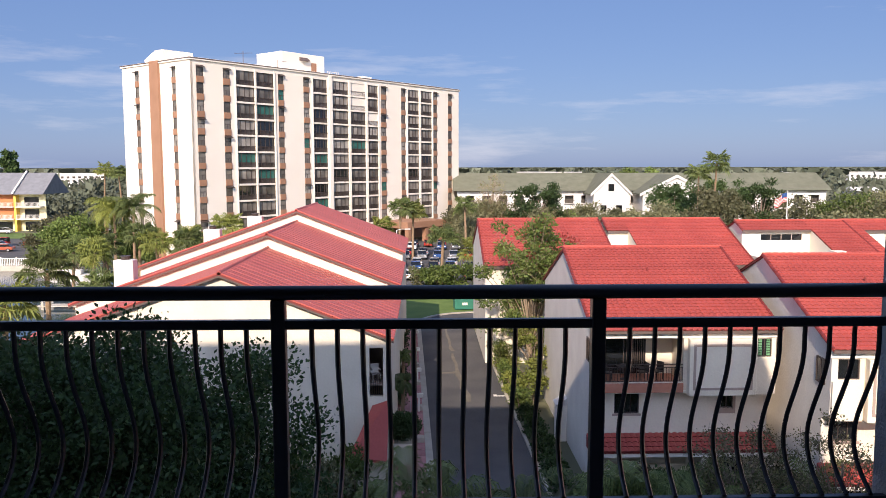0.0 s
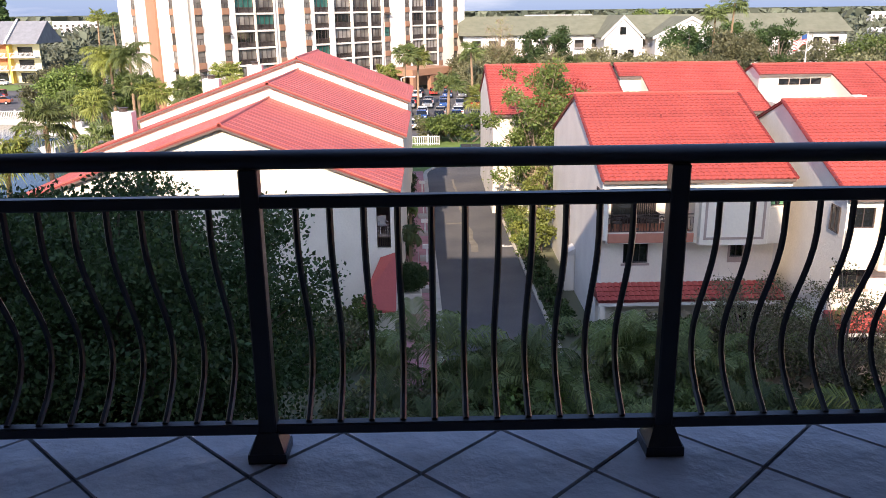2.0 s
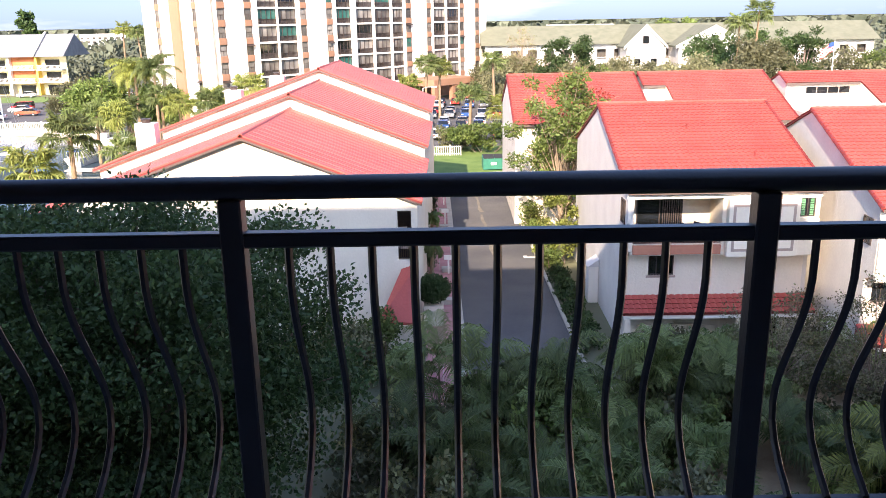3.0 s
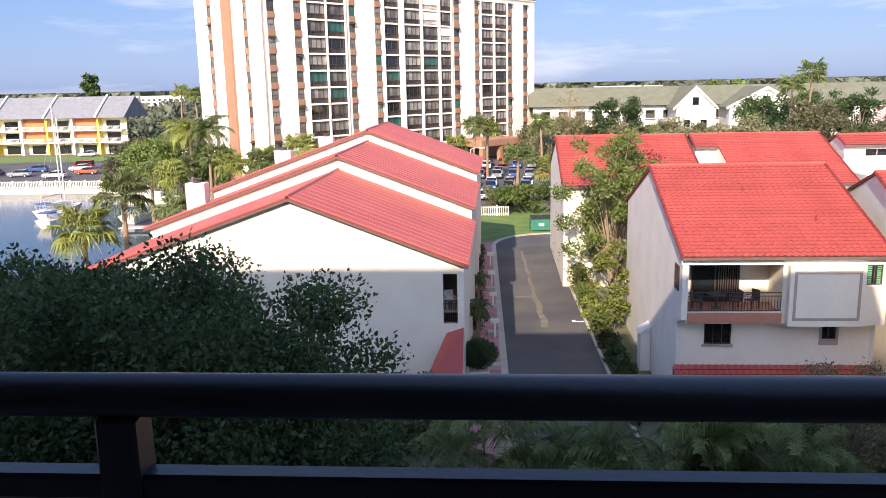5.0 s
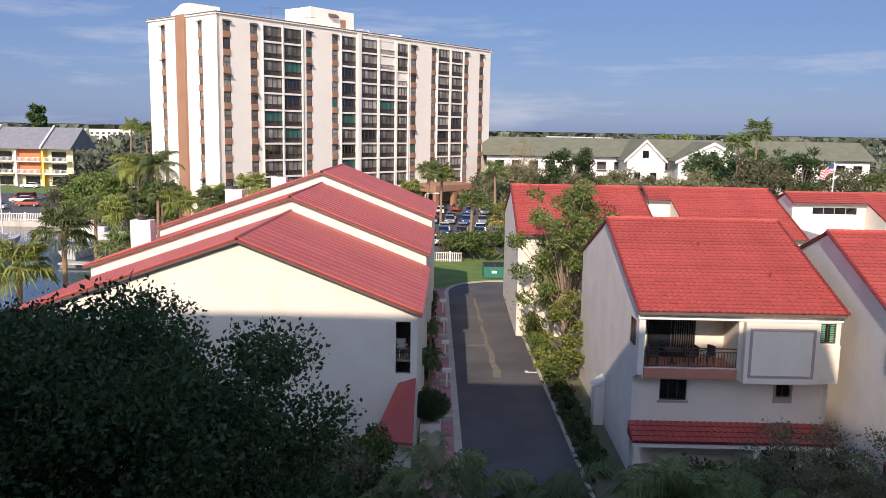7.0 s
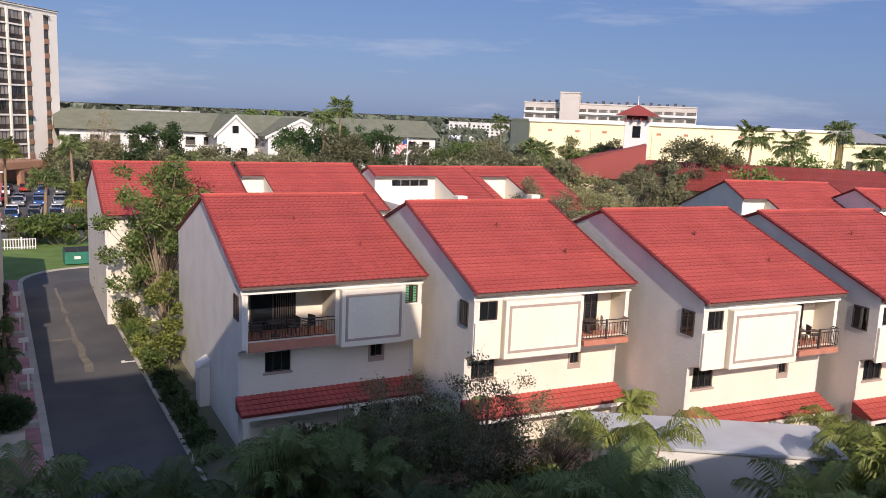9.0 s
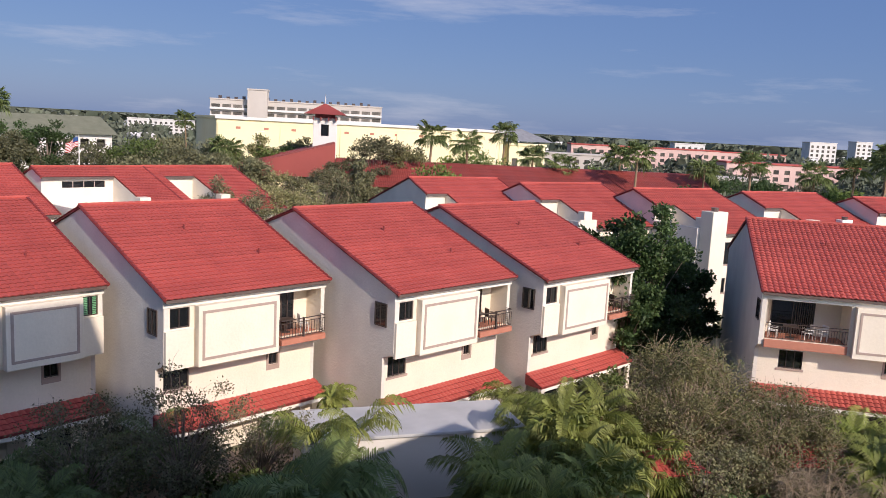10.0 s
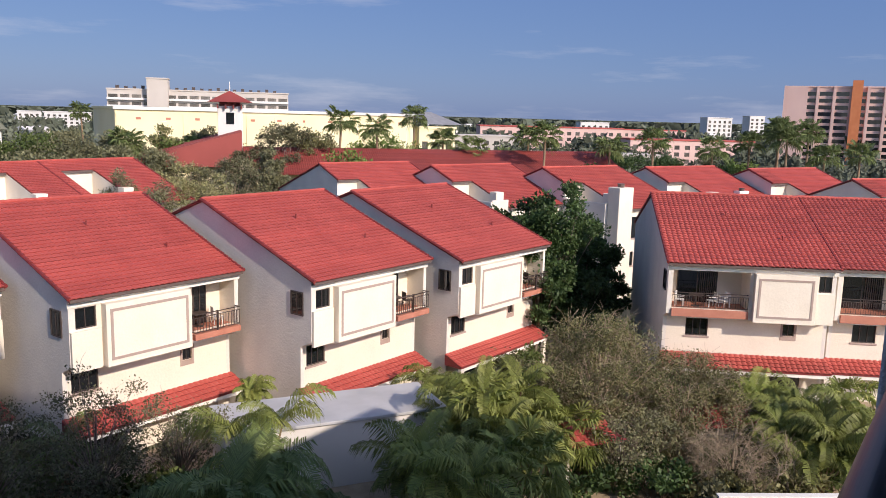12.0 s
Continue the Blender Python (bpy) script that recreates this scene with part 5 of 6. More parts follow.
bush(4.2, 104, 4.2, 3.4, "large blossoming hedge at the end of the lane", LEAF_MID, 5200, 0.22, 450, 1.5, 0.7)
bush(0.5, 106, 3.0, 2.4, "flame-tinted hedge at the end of the lane", LEAF_OLIVE, 2500, 0.22, 451, 1.3, 0.7)
bush(10.8, 100, 3.6, 2.6, "green hedge at the end of the lane", LEAF_MID, 3500, 0.22, 452, 1.0, 0.8)
for i, (tx, ty, th, fan) in enumerate(((-4.6, 139, 9.6, True), (-2.2, 141, 9.0, True), (7.8, 150, 9.4, True), (-7.2, 133, 6.6, True), (-30.6, 62, 8.3, True), (-31.1, 56, 6.7, True), (-30.4, 73, 5.2, True), (-46, 117, 10.0, False), (-42.5, 115, 10.8, False), (-50, 124, 10.4, False), (-39.3, 108, 7.4, True), (-36.4, 107, 6.6, True), (-42.5, 104, 6.4, True), (-27.3, 110, 8.6, True), (-30.4, 100, 7.3, True), (-40.4, 95, 6.4, True), (-45, 100, 6.0, True), (-33.6, 112, 6.8, True), (2.4, 112, 6.6, True), (7.2, 112, 4.8, True), (-74, 196, 15.5, True), (-80, 200, 16.2, True))):
    palm(tx, ty, th, "cabbage palm with a round crown" if fan else "feather palm with drooping fronds", 46 if fan else 30, 2.6 if fan else 3.8, 500 + i, LEAF_BRIGHT if i % 2 else LEAF_PALM, 0.22, fan)
for i, (tx, ty, th, tr) in enumerate(((-54, 122, 9.5, 5.5), (-60, 130, 9, 5), (-46, 126, 8, 4.5))):
    tree(tx, ty, th, tr, "round green shade tree by the canal", (LEAF_MID, LEAF_OLIVE)[i % 2], 14000, 0.22, 520 + i, 0.3, 0.15, 60, 0.24)
for i, (tx, ty, th) in enumerate(((56.0, 152, 19.0), (52.9, 152, 17.0), (108, 175, 17), (96, 86, 17.0), (101, 82, 16), (121, 90, 18), (118, 64, 15), (112, 58, 15.5), (123, 52, 14), (127, 46, 15), (132, 38, 14), (110, 70, 13), (138, 28, 16), (141, 30, 17), (144, 26, 17), (150, 32, 17.5), (147, 36, 15), (136, 22, 13.5), (158, 20, 13.5), (116, 80, 14), (71, 104, 13.5))):
    palm(tx, ty, th - 1.5, "tall slender fan palm", 40, 3.0, 540 + i, LEAF_PALM, 0.2, True)
palm(99, 96, 9.5, "thick date palm with grey-green fronds", 40, 5.0, 570, LEAF_OLIVE, 0.5)
palm(92, 99, 9.0, "thick date palm with grey-green fronds", 34, 4.4, 571, LEAF_OLIVE, 0.5)
rnd = random.Random(5)
for i in range(42):
    if i < 20:
        tx, ty = rnd.uniform(36, 92), rnd.uniform(100, 138)
        th = rnd.uniform(9, 13.5)
    elif i < 34:
        tx, ty, th = rnd.uniform(8, 44), rnd.uniform(140, 186), rnd.uniform(6, 9.5)
    else:
        tx, ty, th = rnd.uniform(70, 120), rnd.uniform(70, 100), rnd.uniform(9, 13)
    if ty < 118 and abs(tx / ty - 0.466) < 0.075:
        continue
    tree(tx, ty, th, rnd.uniform(4.5, 7.5), "broad olive green live oak", rnd.choice((LEAF_OLIVE, LEAF_OLIVE, LEAF_MID)), 9000, 0.26, 600 + i, 0.35, 0.12, 46, 0.26)
for i, (tx, ty) in enumerate(((66, 172), (72, 168), (23.6, 165), (52.5, 166), (57.5, 170))):
    tree(tx, ty, 14, 6, "large oak before the white apartment gables", LEAF_DARK, 8000, 0.28, 650 + i, 0.4, 0.2, 46, 0.22)
for i in range(16):
    tx, ty = rnd.uniform(104, 190), rnd.uniform(26, 84)
    tree(tx, ty, rnd.uniform(7, 11), rnd.uniform(4, 6.5), "broad olive green shade tree beyond the roofs", rnd.choice((LEAF_OLIVE, LEAF_MID, LEAF_DARK)), 7000, 0.26, 670 + i, 0.3, 0.12, 40, 0.27)
for i, (tx, ty) in enumerate(((55.6, 216), (62.8, 216))):
    tree(tx, ty, 17.0, 4.2, "round green tree behind the olive roofs", LEAF_MID, 5000, 0.35, 690 + i, 0.35, 0.3, 36, 0.28)
for i, (tx, ty, th, tr) in enumerate(((86.5, 88.0, 16.0, 5.0), (91.0, 86.5, 14.8, 4.2), (81.0, 88.5, 12.6, 3.6), (84.0, 112.0, 15.4, 3.6), (92.0, 114.0, 14.6, 3.4), (97.0, 92.0, 14.4, 4.0), (74.0, 80.0, 12.4, 3.8))):
    tree(tx, ty, th, tr, "olive tree with dry yellowing crown before the pale hall", (LEAF_OLIVE, LEAF_DRY)[i % 2], 11000, 0.2, 694 + i, 0.25, 0.15, 60, 0.22, bare=1)
tree(14.5, 172, 15.5, 3.6, "bare grey-brown winter tree near the tower", LEAF_DRY, 600, 0.2, 702, 0.25, 0.25, 60, 0.2, bare=2, bark=TWIG)
tree(18.5, 170, 11.0, 4.0, "half-bare brown tree near the tower", LEAF_DRY, 2500, 0.22, 703, 0.25, 0.2, 50, 0.24, bare=2, bark=TWIG)
tree(-126, 245, 24, 3.2, "tall conical dark conifer", LEAF_DARK, 3500, 0.7, 660, 0.4, 0.1, 40, 0.25)


# ---- distance ----
def far_woods():
    """Tree clumps over the plain out to the horizon."""
    rng = np.random.default_rng(9)
    C = []
    for r0, r1, n, h in ((170, 330, 500, 8), (330, 800, 1500, 9), (800, 2800, 5200, 13)):
        a = rng.uniform(-0.95, 1.75, n)
        r = np.sqrt(rng.uniform(r0 ** 2, r1 ** 2, n))
        C.append(np.stack((np.sin(a) * r, np.cos(a) * r, np.full(n, h) * rng.uniform(0.4, 0.9, n), r), 1))
    C = np.concatenate(C)
    x, y = C[:, 0], C[:, 1]
    keep = ~((x > -155) & (x < -55) & (y < 235) & (y > 120)) & ~((x > -15) & (x < 120) & (y < 250)) & ~((x > 90) & (x < 250) & (y > 80) & (y < 230) & (y > 1.0 * (x - 90)))
    C = C[keep]
    V, F = [], []
    for cx, cy, cz, r in C:
        k = 150 if r < 330 else 50 if r < 800 else 16
        rad = (5.0 if r < 330 else 8.0 if r < 800 else 22.0) * rng.uniform(0.6, 1.3)
        ctr = [(cx + rng.normal() * rad * 0.5, cy + rng.normal() * rad * 0.5, cz * q) for q in (0.4, 0.7, 0.9)]
        v, f = leaf_cloud(ctr, rad * (0.55 if r < 800 else 0.42), k, rad * (0.17 if r < 330 else 0.28 if r < 800 else 0.42), rng)
        v[:, 2] = np.clip(v[:, 2], 0, 15.5 if r > 300 else 13)
        F.append(f + far_woods.off)
        far_woods.off += len(v)
        V.append(v)
    ob = new("distant_woods", fast_mesh("distant_woods", np.concatenate(V), np.concatenate(F), HAZED_LEAF))
    tagged(ob, "green woods paled for haze, spread to the horizon", "woods", kind="stuff")


far_woods.off = 0
far_woods()


def far_roofs():
    """Pale specks of houses and sheds among the distant trees."""
    rng = np.random.default_rng(21)
    bm = bmesh.new()
    for _ in range(220):
        a, r = rng.uniform(-0.8, 1.65), math.sqrt(rng.uniform(260 ** 2, 1900 ** 2))
        w, d, h = rng.uniform(8, 24), rng.uniform(8, 14), rng.uniform(4, 6.5) + r * 0.0022
        x, y = math.sin(a) * r, math.cos(a) * r
        box(bm, x - w / 2, x + w / 2, y - d / 2, y + d / 2, 0, h)
        prism(bm, [(y - d / 2 - 0.5, h), (y, h + 1.8), (y + d / 2 + 0.5, h)], x - w / 2 - 0.5, x + w / 2 + 0.5)
    ob = new("distant_house", mesh_of("distant_house", bm, FARWHITE))
    tagged(ob, "pale houses scattered among distant trees", "houses", kind="stuff")


far_roofs()


def slab_building(name, label, x, y, rot, L, D, z0, H, wall, floors=0, bays=0, roof=None, glass=TGLASS, frac=0.5):
    """A far block with real window recesses, floor bands and a parapet."""
    T = thing(name, label, "building", pose(x, y, z0, 0, 0, rot))
    holes, fh = [], (H - 1.5) / max(1, floors)
    for i in range(floors):
        for j in range(bays):
            a = L * (j + (1 - frac) / 2) / bays
            holes.append((a, a + L / bays * frac, 0.8 + i * fh, 0.8 + i * fh + fh * 0.6))
    part("wall", holed(bmesh.new(), 0, L, 0, H, 0, 0.5, holes), wall, T)
    part("body", boxes((0, L, 0.9, D, 0, H)), wall, T)
    if holes:
        w, h = holes[0][1] - holes[0][0], holes[0][3] - holes[0][2]
        me = mesh_of("window", boxes((0, w, 0.3, 0.4, 0, h)), glass)
        for q in holes:
            o = new("window", me)
            o.parent = T
            o.matrix_basis = Matrix.Translation((q[0], 0, q[2]))
    part("parapet", boxes((-0.3, L + 0.3, -0.3, D, H, H + 0.6), bev=0.05), roof or wall, T)
    return T


def hip(T, name, x0, x1, y0, y1, z, h, material, run=None):
    run = run if run is not None else (y1 - y0) / 2
    bm = bmesh.new()
    v = [bm.verts.new(p) for p in ((x0, y0, z), (x1, y0, z), (x1, y1, z), (x0, y1, z), (x0 + run, (y0 + y1) / 2, z + h), (x1 - run, (y0 + y1) / 2, z + h))]
    for f in ((0, 1, 5, 4), (1, 2, 5), (2, 3, 4, 5), (3, 0, 4), (3, 2, 1, 0)):
        bm.faces.new([v[i] for i in f])
    return part(name, bm, material, T)


# long pale yellow hall and the slab of flats beyond it
ya = math.degrees(math.atan2(119 - 150, 160 - 99.6))
Y = slab_building("yellow_hall", "long pale yellow windowless hall", 99.6, 150, ya, 68, 45, 0, 16.4, PALEY)
part("cornice", boxes((-0.35, 68.3, -0.45, -0.302, 16.4, 17.0)), FARWHITE, Y)
for k in range(11):
    part("wall_vent", boxes((4 + 6 * k, 5 + 6 * k, -0.06, -0.002, 14.4, 14.9)), TERRA, Y)
for k in (0.2, 13.5, 27, 40.5, 54, 67):
    part("pilaster", boxes((k, k + 0.5, -0.2, -0.002, 0, 15.6)), PALEY, Y)
slab_building("yellow_pavilion", "pale yellow pavilion with grey-green hipped roof", 161.5, 118, ya, 10, 12, 0, 13.5, PALEY, 2, 3)
hip(Y, "hip_roof", 62.5, 82, 0, 12, 14.6, 3.0, GREYROOF)
SLABS = slab_building("apartment_slab", "long white eight-storey apartment slab with balconies", 218, 333, -42, 80, 16, 0, 24.8, SLABWALL, 7, 16, frac=0.8)
for k in range(20):
    part("roof_unit", boxes((3 + 3.7 * k, 4.4 + 3.7 * k, 5, 7, 25.4, 26.4 + 0.5 * (k % 3 == 0))), BRONZE, SLABS)
for k in range(7):
    part("balcony_band", boxes((0, 80, -1.3, -0.31, 0.3 + k * 3.33, 1.3 + k * 3.33)), FARWHITE, SLABS)
slab_building("lift_tower", "beige lift tower of the apartment slab", 228, 318, -42, 9, 10, 0, 29.8, SLABWALL)
P = slab_building("pink_tower", "pink concrete tower block with bronze balconies", 380, 80, -80, 84, 24, 0, 33.0, PINK, 11, 13, glass=GLASS, frac=0.78)
part("lift_shaft", boxes((26, 30, -2.2, -0.31, 0, 36)), ORANGE, P, "orange lift shaft")
part("end_panel", boxes((0.6, 9, -0.9, -0.31, 0, 33.4)), PINK, P, "plain pink wall panel")
for k in (0, 2, 3, 5, 6, 7, 8, 9, 10, 11, 12, 13):
    part("pier", boxes((84 * k / 13 - 0.5, 84 * k / 13 + 0.5, -1.2, -0.31, 0, 33.5)), PINK, P)
for bx, by, bl, bh, mt in ((640, 190, 20, 20.5, FARWHITE), (720, 178, 13, 23, FARWHITE), (470, 210, 60, 11, PINK), (330, 205, 70, 12.5, PINK), (262, 190, 40, 9, SLABWALL), (230, 120, 40, 5.5, SLABWALL), (300, 118, 50, 9.5, PINK), (560, 260, 22, 14.5, FARWHITE), (-300, 600, 60, 12, FARWHITE), (-340, 420, 50, 8, PALEY), (160, 520, 60, 11, FARWHITE), (330, 620, 50, 12, FARWHITE), (80, 700, 60, 12, FARWHITE), (450, 480, 40, 9, FARWHITE)):
    slab_building("far_building", "pale low building far off among trees", bx, by, -50 if bx > 0 else 20, bl, 14, 0, bh, mt, max(2, int(bh / 3)), int(bl / 4), roof=TILE if mt in (ORANGE, PINK) else None)

# red-roofed hall with its bell tower
def bell_hall():
    T = thing("bell_hall", "low hall with red tile roofs and a small bell tower", "building", pose(80, 97, 0, 0, 0, -40))
    part("hall_wall", boxes((-12, 4, 0, 16, 0, 8.4)), PALEY, T)
    part("hall_roof", prism(bmesh.new(), [(-14, 8.4), (4.5, 8.4), (4.5, 13.6)], -1.5, 17.5, "y"), DARKTILE, T, "dark red sloping tile roof")
    for k in range(24):
        part("roof_rib", prism(bmesh.new(), [(-14, 8.42), (4.5, 13.62), (4.5, 13.74), (-14, 8.54)], -1.5 + 0.8 * k, -1.2 + 0.8 * k, "y"), DARKTILE, T)
    part("wing_wall", boxes((5, 62, -8, 6, 0, 8)), PALEY, T)
    wr = part("wing_roof", prism(bmesh.new(), [(-9.5, 7.9), (-1.0, 11.4), (7.5, 7.9)], 4.6, 64), DARKTILE, T, "long dark red pantile roof")
    wt = part("tile_layer", tile_sheet("wing_tiles", 4.6, 59.4, 9.2, 0.412, DARKTILE, 2), DARKTILE, wr)
    wt.matrix_basis = Matrix.Translation((0, -9.5, 7.93))
    tagged(wt, kind="stuff")
    t = part("bell_tower", boxes((1.1, 4.9, 6.5, 10.3, 0, 17.4), bev=0.05), FARWHITE, T, "cream square bell tower")
    part("belfry_opening", boxes((2.4, 3.6, 6.4, 6.498, 14.6, 16.4)), GLASS, t)
    for bx in (1.1, 2.3, 3.5, 4.7):
        part("bracket", boxes((bx - 0.1, bx + 0.1, 5.7, 6.499, 17.0, 17.7)), CAP, t)
    part("eave_block", boxes((1.4, 4.6, 6.8, 10.0, 17.4, 18.0)), CAP, t)
    hip(T, "tower_roof", -0.4, 6.4, 5.0, 11.8, 18.0, 1.8, DARKTILE, 3.4)
    part("finial", tube(bmesh.new(), [(3.0, 8.4, 19.7), (3.0, 8.4, 21.2)], [0.1, 0.04], 6), FARWHITE, t)


bell_hall()


# white gabled apartments with olive roofs
def olive_row():
    T = thing("olive_roof_apartments", "long white apartment row with olive shingle roof and white gables", "apartment building", pose(8, 196, 0))
    part("wall", holed(bmesh.new(), 0, 92, 0, 11, 0, 0.4, [(2 + 4.1 * k, 4.2 + 4.1 * k, z, z + 1.9) for k in range(22) for z in (1, 4.4, 7.8)]), FARWHITE, T)
    part("room_back", boxes((0.4, 91.6, 1.4, 1.6, 0, 11)), TGLASS, T)
    part("roof", prism(bmesh.new(), [(-1.2, 10.9), (8, 15.2), (17, 10.9)], -1, 93), OLIVE, T, "olive grey shingle roof")
    for gx, gw, gh in ((31.9, 8.3, 15.1), (43.6, 15.8, 14.7)):
        m = gx + gw / 2
        g = part("gable", prism(bmesh.new(), [(gx, 0), (gx + gw, 0), (gx + gw, 10.6), (m, gh - 0.3), (gx, 10.6)], -9, 1, "y"), FARWHITE, T, "white clapboard gable wing")
        part("gable_roof", prism(bmesh.new(), [(gx - 0.8, 10.1), (m, gh - 0.2), (gx + gw + 0.8, 10.1), (gx + gw + 0.8, 10.4), (m, gh + 0.15), (gx - 0.8, 10.4)], -9.3, 7, "y"), OLIVE, g)
        part("barge_board", prism(bmesh.new(), [(gx - 0.8, 9.8), (m, gh - 0.5), (gx + gw + 0.8, 9.8), (gx + gw + 0.8, 10.42), (m, gh + 0.17), (gx - 0.8, 10.42)], -9.5, -9.302, "y"), FARWHITE, g)
        for wx, wz in ((m - 0.7, 11.0), (gx + 0.2 * gw, 6), (gx + 0.65 * gw, 6)):
            part("gable_window", boxes((wx, wx + 1.4, -9.06, -9.005, wz, wz + 1.7)), GLASS, g)
    for k in range(22):
        for z in (4.3, 7.7):
            part("balcony_rail", boxes((1.8 + 4.1 * k, 4.4 + 4.1 * k, -0.5, -0.42, z + 0.75, z + 0.85), (1.8 + 4.1 * k, 4.4 + 4.1 * k, -0.5, -0.002, z - 0.12, z)), BRONZE, T)


olive_row()


# motel with yellow and orange bays
def motel():
    T = thing("motel", "three-storey motel with yellow and orange bays and grey roof", "building", pose(-165.5, 212, 0))
    N, w = 9, 7.2
    for k in range(N):
        x = k * w
        if k % 2:
            part("bay_wall", boxes((x + 0.3, x + w - 0.3, 0.8, 1.0, 3.4, 9.8)), ORANGE, T, "orange recessed bay")
        part("room_wall", boxes((x, x + w, 1.6, 1.8, 0, 9.8)), PALEY, T, "pale yellow room wall")
        part("fin", boxes((x - 0.3, x + 0.3, -0.3, 1.6, 0, 9.9)), FARWHITE if k % 2 else YELLOW, T)
        for z in (0.2, 3.5, 6.7):
            part("sliding_door", boxes((x + 1.6, x + w - 1.8, 1.5, 1.598, z, z + 2.3)), GLASS, T)
            if z > 1:
                part("balcony_slab", boxes((x + 0.3, x + w - 0.3, -0.9, 1.498, z - 0.35, z - 0.1)), FARWHITE, T)
                part("balcony_rail", boxes((x + 0.4, x + w - 0.4, -0.85, -0.78, z + 0.85, z + 0.95), *[(x + 0.5 + q * 0.31, x + 0.6 + q * 0.31, -0.85, -0.79, z - 0.1, z + 0.85) for q in range(20)]), FARWHITE, T)
    part("roof", prism(bmesh.new(), [(-1.2, 9.8), (7, 15.4), (15, 9.8)], -0.6, N * w + 0.6), GREYROOF, T, "grey shingle roof")
    for k in (2, 4, 6, 8):
        part("roof_divider", prism(bmesh.new(), [(-1.4, 9.9), (7, 15.6), (7, 16.0), (-1.4, 10.3)], k * w - 0.25, k * w + 0.25), FARWHITE, T)


motel()


# ---- vehicles ----
def car(x, y, rot, paint, label, van=False, z=0.02):
    """A parked car: shaped body, glasshouse, four wheels and lamps."""
    T = thing("car", label, "car", pose(x, y, z, 0, 0, rot), "parked cars")
    body = [(-2.2, 0.35), (-2.25, 0.75), (-2.05, 0.95), (-0.9 if not van else -1.6, 1.0), (1.9, 1.0), (2.2, 0.9), (2.25, 0.4)]
    bm = prism(bmesh.new(), body, -0.88, 0.88, "y")
    bevel(bm, 0.06, 2)
    part("body", bm, paint, T)
    cab = [(-1.1, 0.98), (-0.35, 1.45), (1.3, 1.47), (1.95, 0.98)] if not van else [(-1.7, 0.98), (-1.1, 1.75), (2.1, 1.8), (2.2, 0.98)]
    part("glass", prism(bmesh.new(), cab, -0.76, 0.76, "y"), GLASS, T)
    top = [(cab[1][0] + 0.05, cab[1][1] - 0.03), (cab[1][0] + 0.1, cab[1][1] + 0.04), (cab[2][0] - 0.1, cab[2][1] + 0.04), (cab[2][0], cab[2][1] - 0.03)]
    part("roof", prism(bmesh.new(), top, -0.74, 0.74, "y"), paint, T)
    for wx in (-1.4, 1.4):
        for wy in (-0.86, 0.86):
            w = part("wheel", tube(bmesh.new(), [(wx, wy - 0.1, 0.32), (wx, wy + 0.1, 0.32)], 0.32, 14), CAR_TYRE, T)
            part("rim", tube(bmesh.new(), [(wx, wy - 0.112, 0.32), (wx, wy + 0.112, 0.32)], 0.19, 10), CHROME, w)
    for wy in (-0.62, 0.62):
        part("headlight", boxes((-2.27, -2.2, wy - 0.16, wy + 0.16, 0.66, 0.8), bev=0.02), WHITE, T)
        part("tail_light", boxes((2.19, 2.26, wy - 0.16, wy + 0.16, 0.68, 0.86), bev=0.02), LEAF_RED, T)
    return T


PAINTS = [(mat("car_white", (0.75, 0.75, 0.75), None, 1, 0.25), "white car parked in the open lot"), (mat("car_silver", (0.42, 0.43, 0.45), None, 1, 0.25, metal=0.6), "silver car parked in the open lot"),
          (mat("car_dark", (0.02, 0.022, 0.028), None, 1, 0.2), "black car parked in the open lot"), (mat("car_red", (0.42, 0.02, 0.02), None, 1, 0.25), "red car parked in the open lot"),
          (mat("car_blue", (0.03, 0.08, 0.22), None, 1, 0.25), "dark blue car parked in the open lot"), (mat("car_orange", (0.42, 0.10, 0.05), None, 1, 0.3), "rust orange car parked in the open lot")]
protos = {}
rnd = random.Random(12)


def park(x, y, rot, k, van=False):
    key = (k, van)
    if key not in protos:
        protos[key] = car(x, y, rot, PAINTS[k][0], PAINTS[k][1] if not van else PAINTS[k][1].replace("car", "van"), van)
    else:
        copy_thing(protos[key], pose(x, y, 0.02, 0, 0, rot))


for row, yy in enumerate((117, 127, 133, 144, 150, 161, 167)):
    for k in range(8):
        if rnd.random() < 0.85:
            park(-8 + k * 2.9 + rnd.uniform(-0.2, 0.2) + row * 0.5, yy + rnd.uniform(-0.3, 0.3), 90 if row % 2 else -90, rnd.choice((0, 0, 0, 1, 1, 1, 2, 3, 4)))
for i, (cx, cy, r, k, v) in enumerate(((-88, 153, 5, 0, 0), (-85, 160, 8, 5, 0), (-80, 166, 8, 0, 1), (-90, 167, 8, 0, 0), (-84, 172, 5, 3, 0), (-92, 172, 5, 3, 1), (-66, 162, 3, 1, 0), (-64, 170, 3, 2, 0), (-97, 156, 5, 1, 0), (-104, 158, 5, 2, 0), (-83, 205, 3, 0, 0), (-93, 205, 3, 1, 0), (-108, 205, 3, 0, 0), (-74, 164, 4, 0, 0), (-99, 166, 4, 4, 0))):
    park(cx, cy, r, k, bool(v))


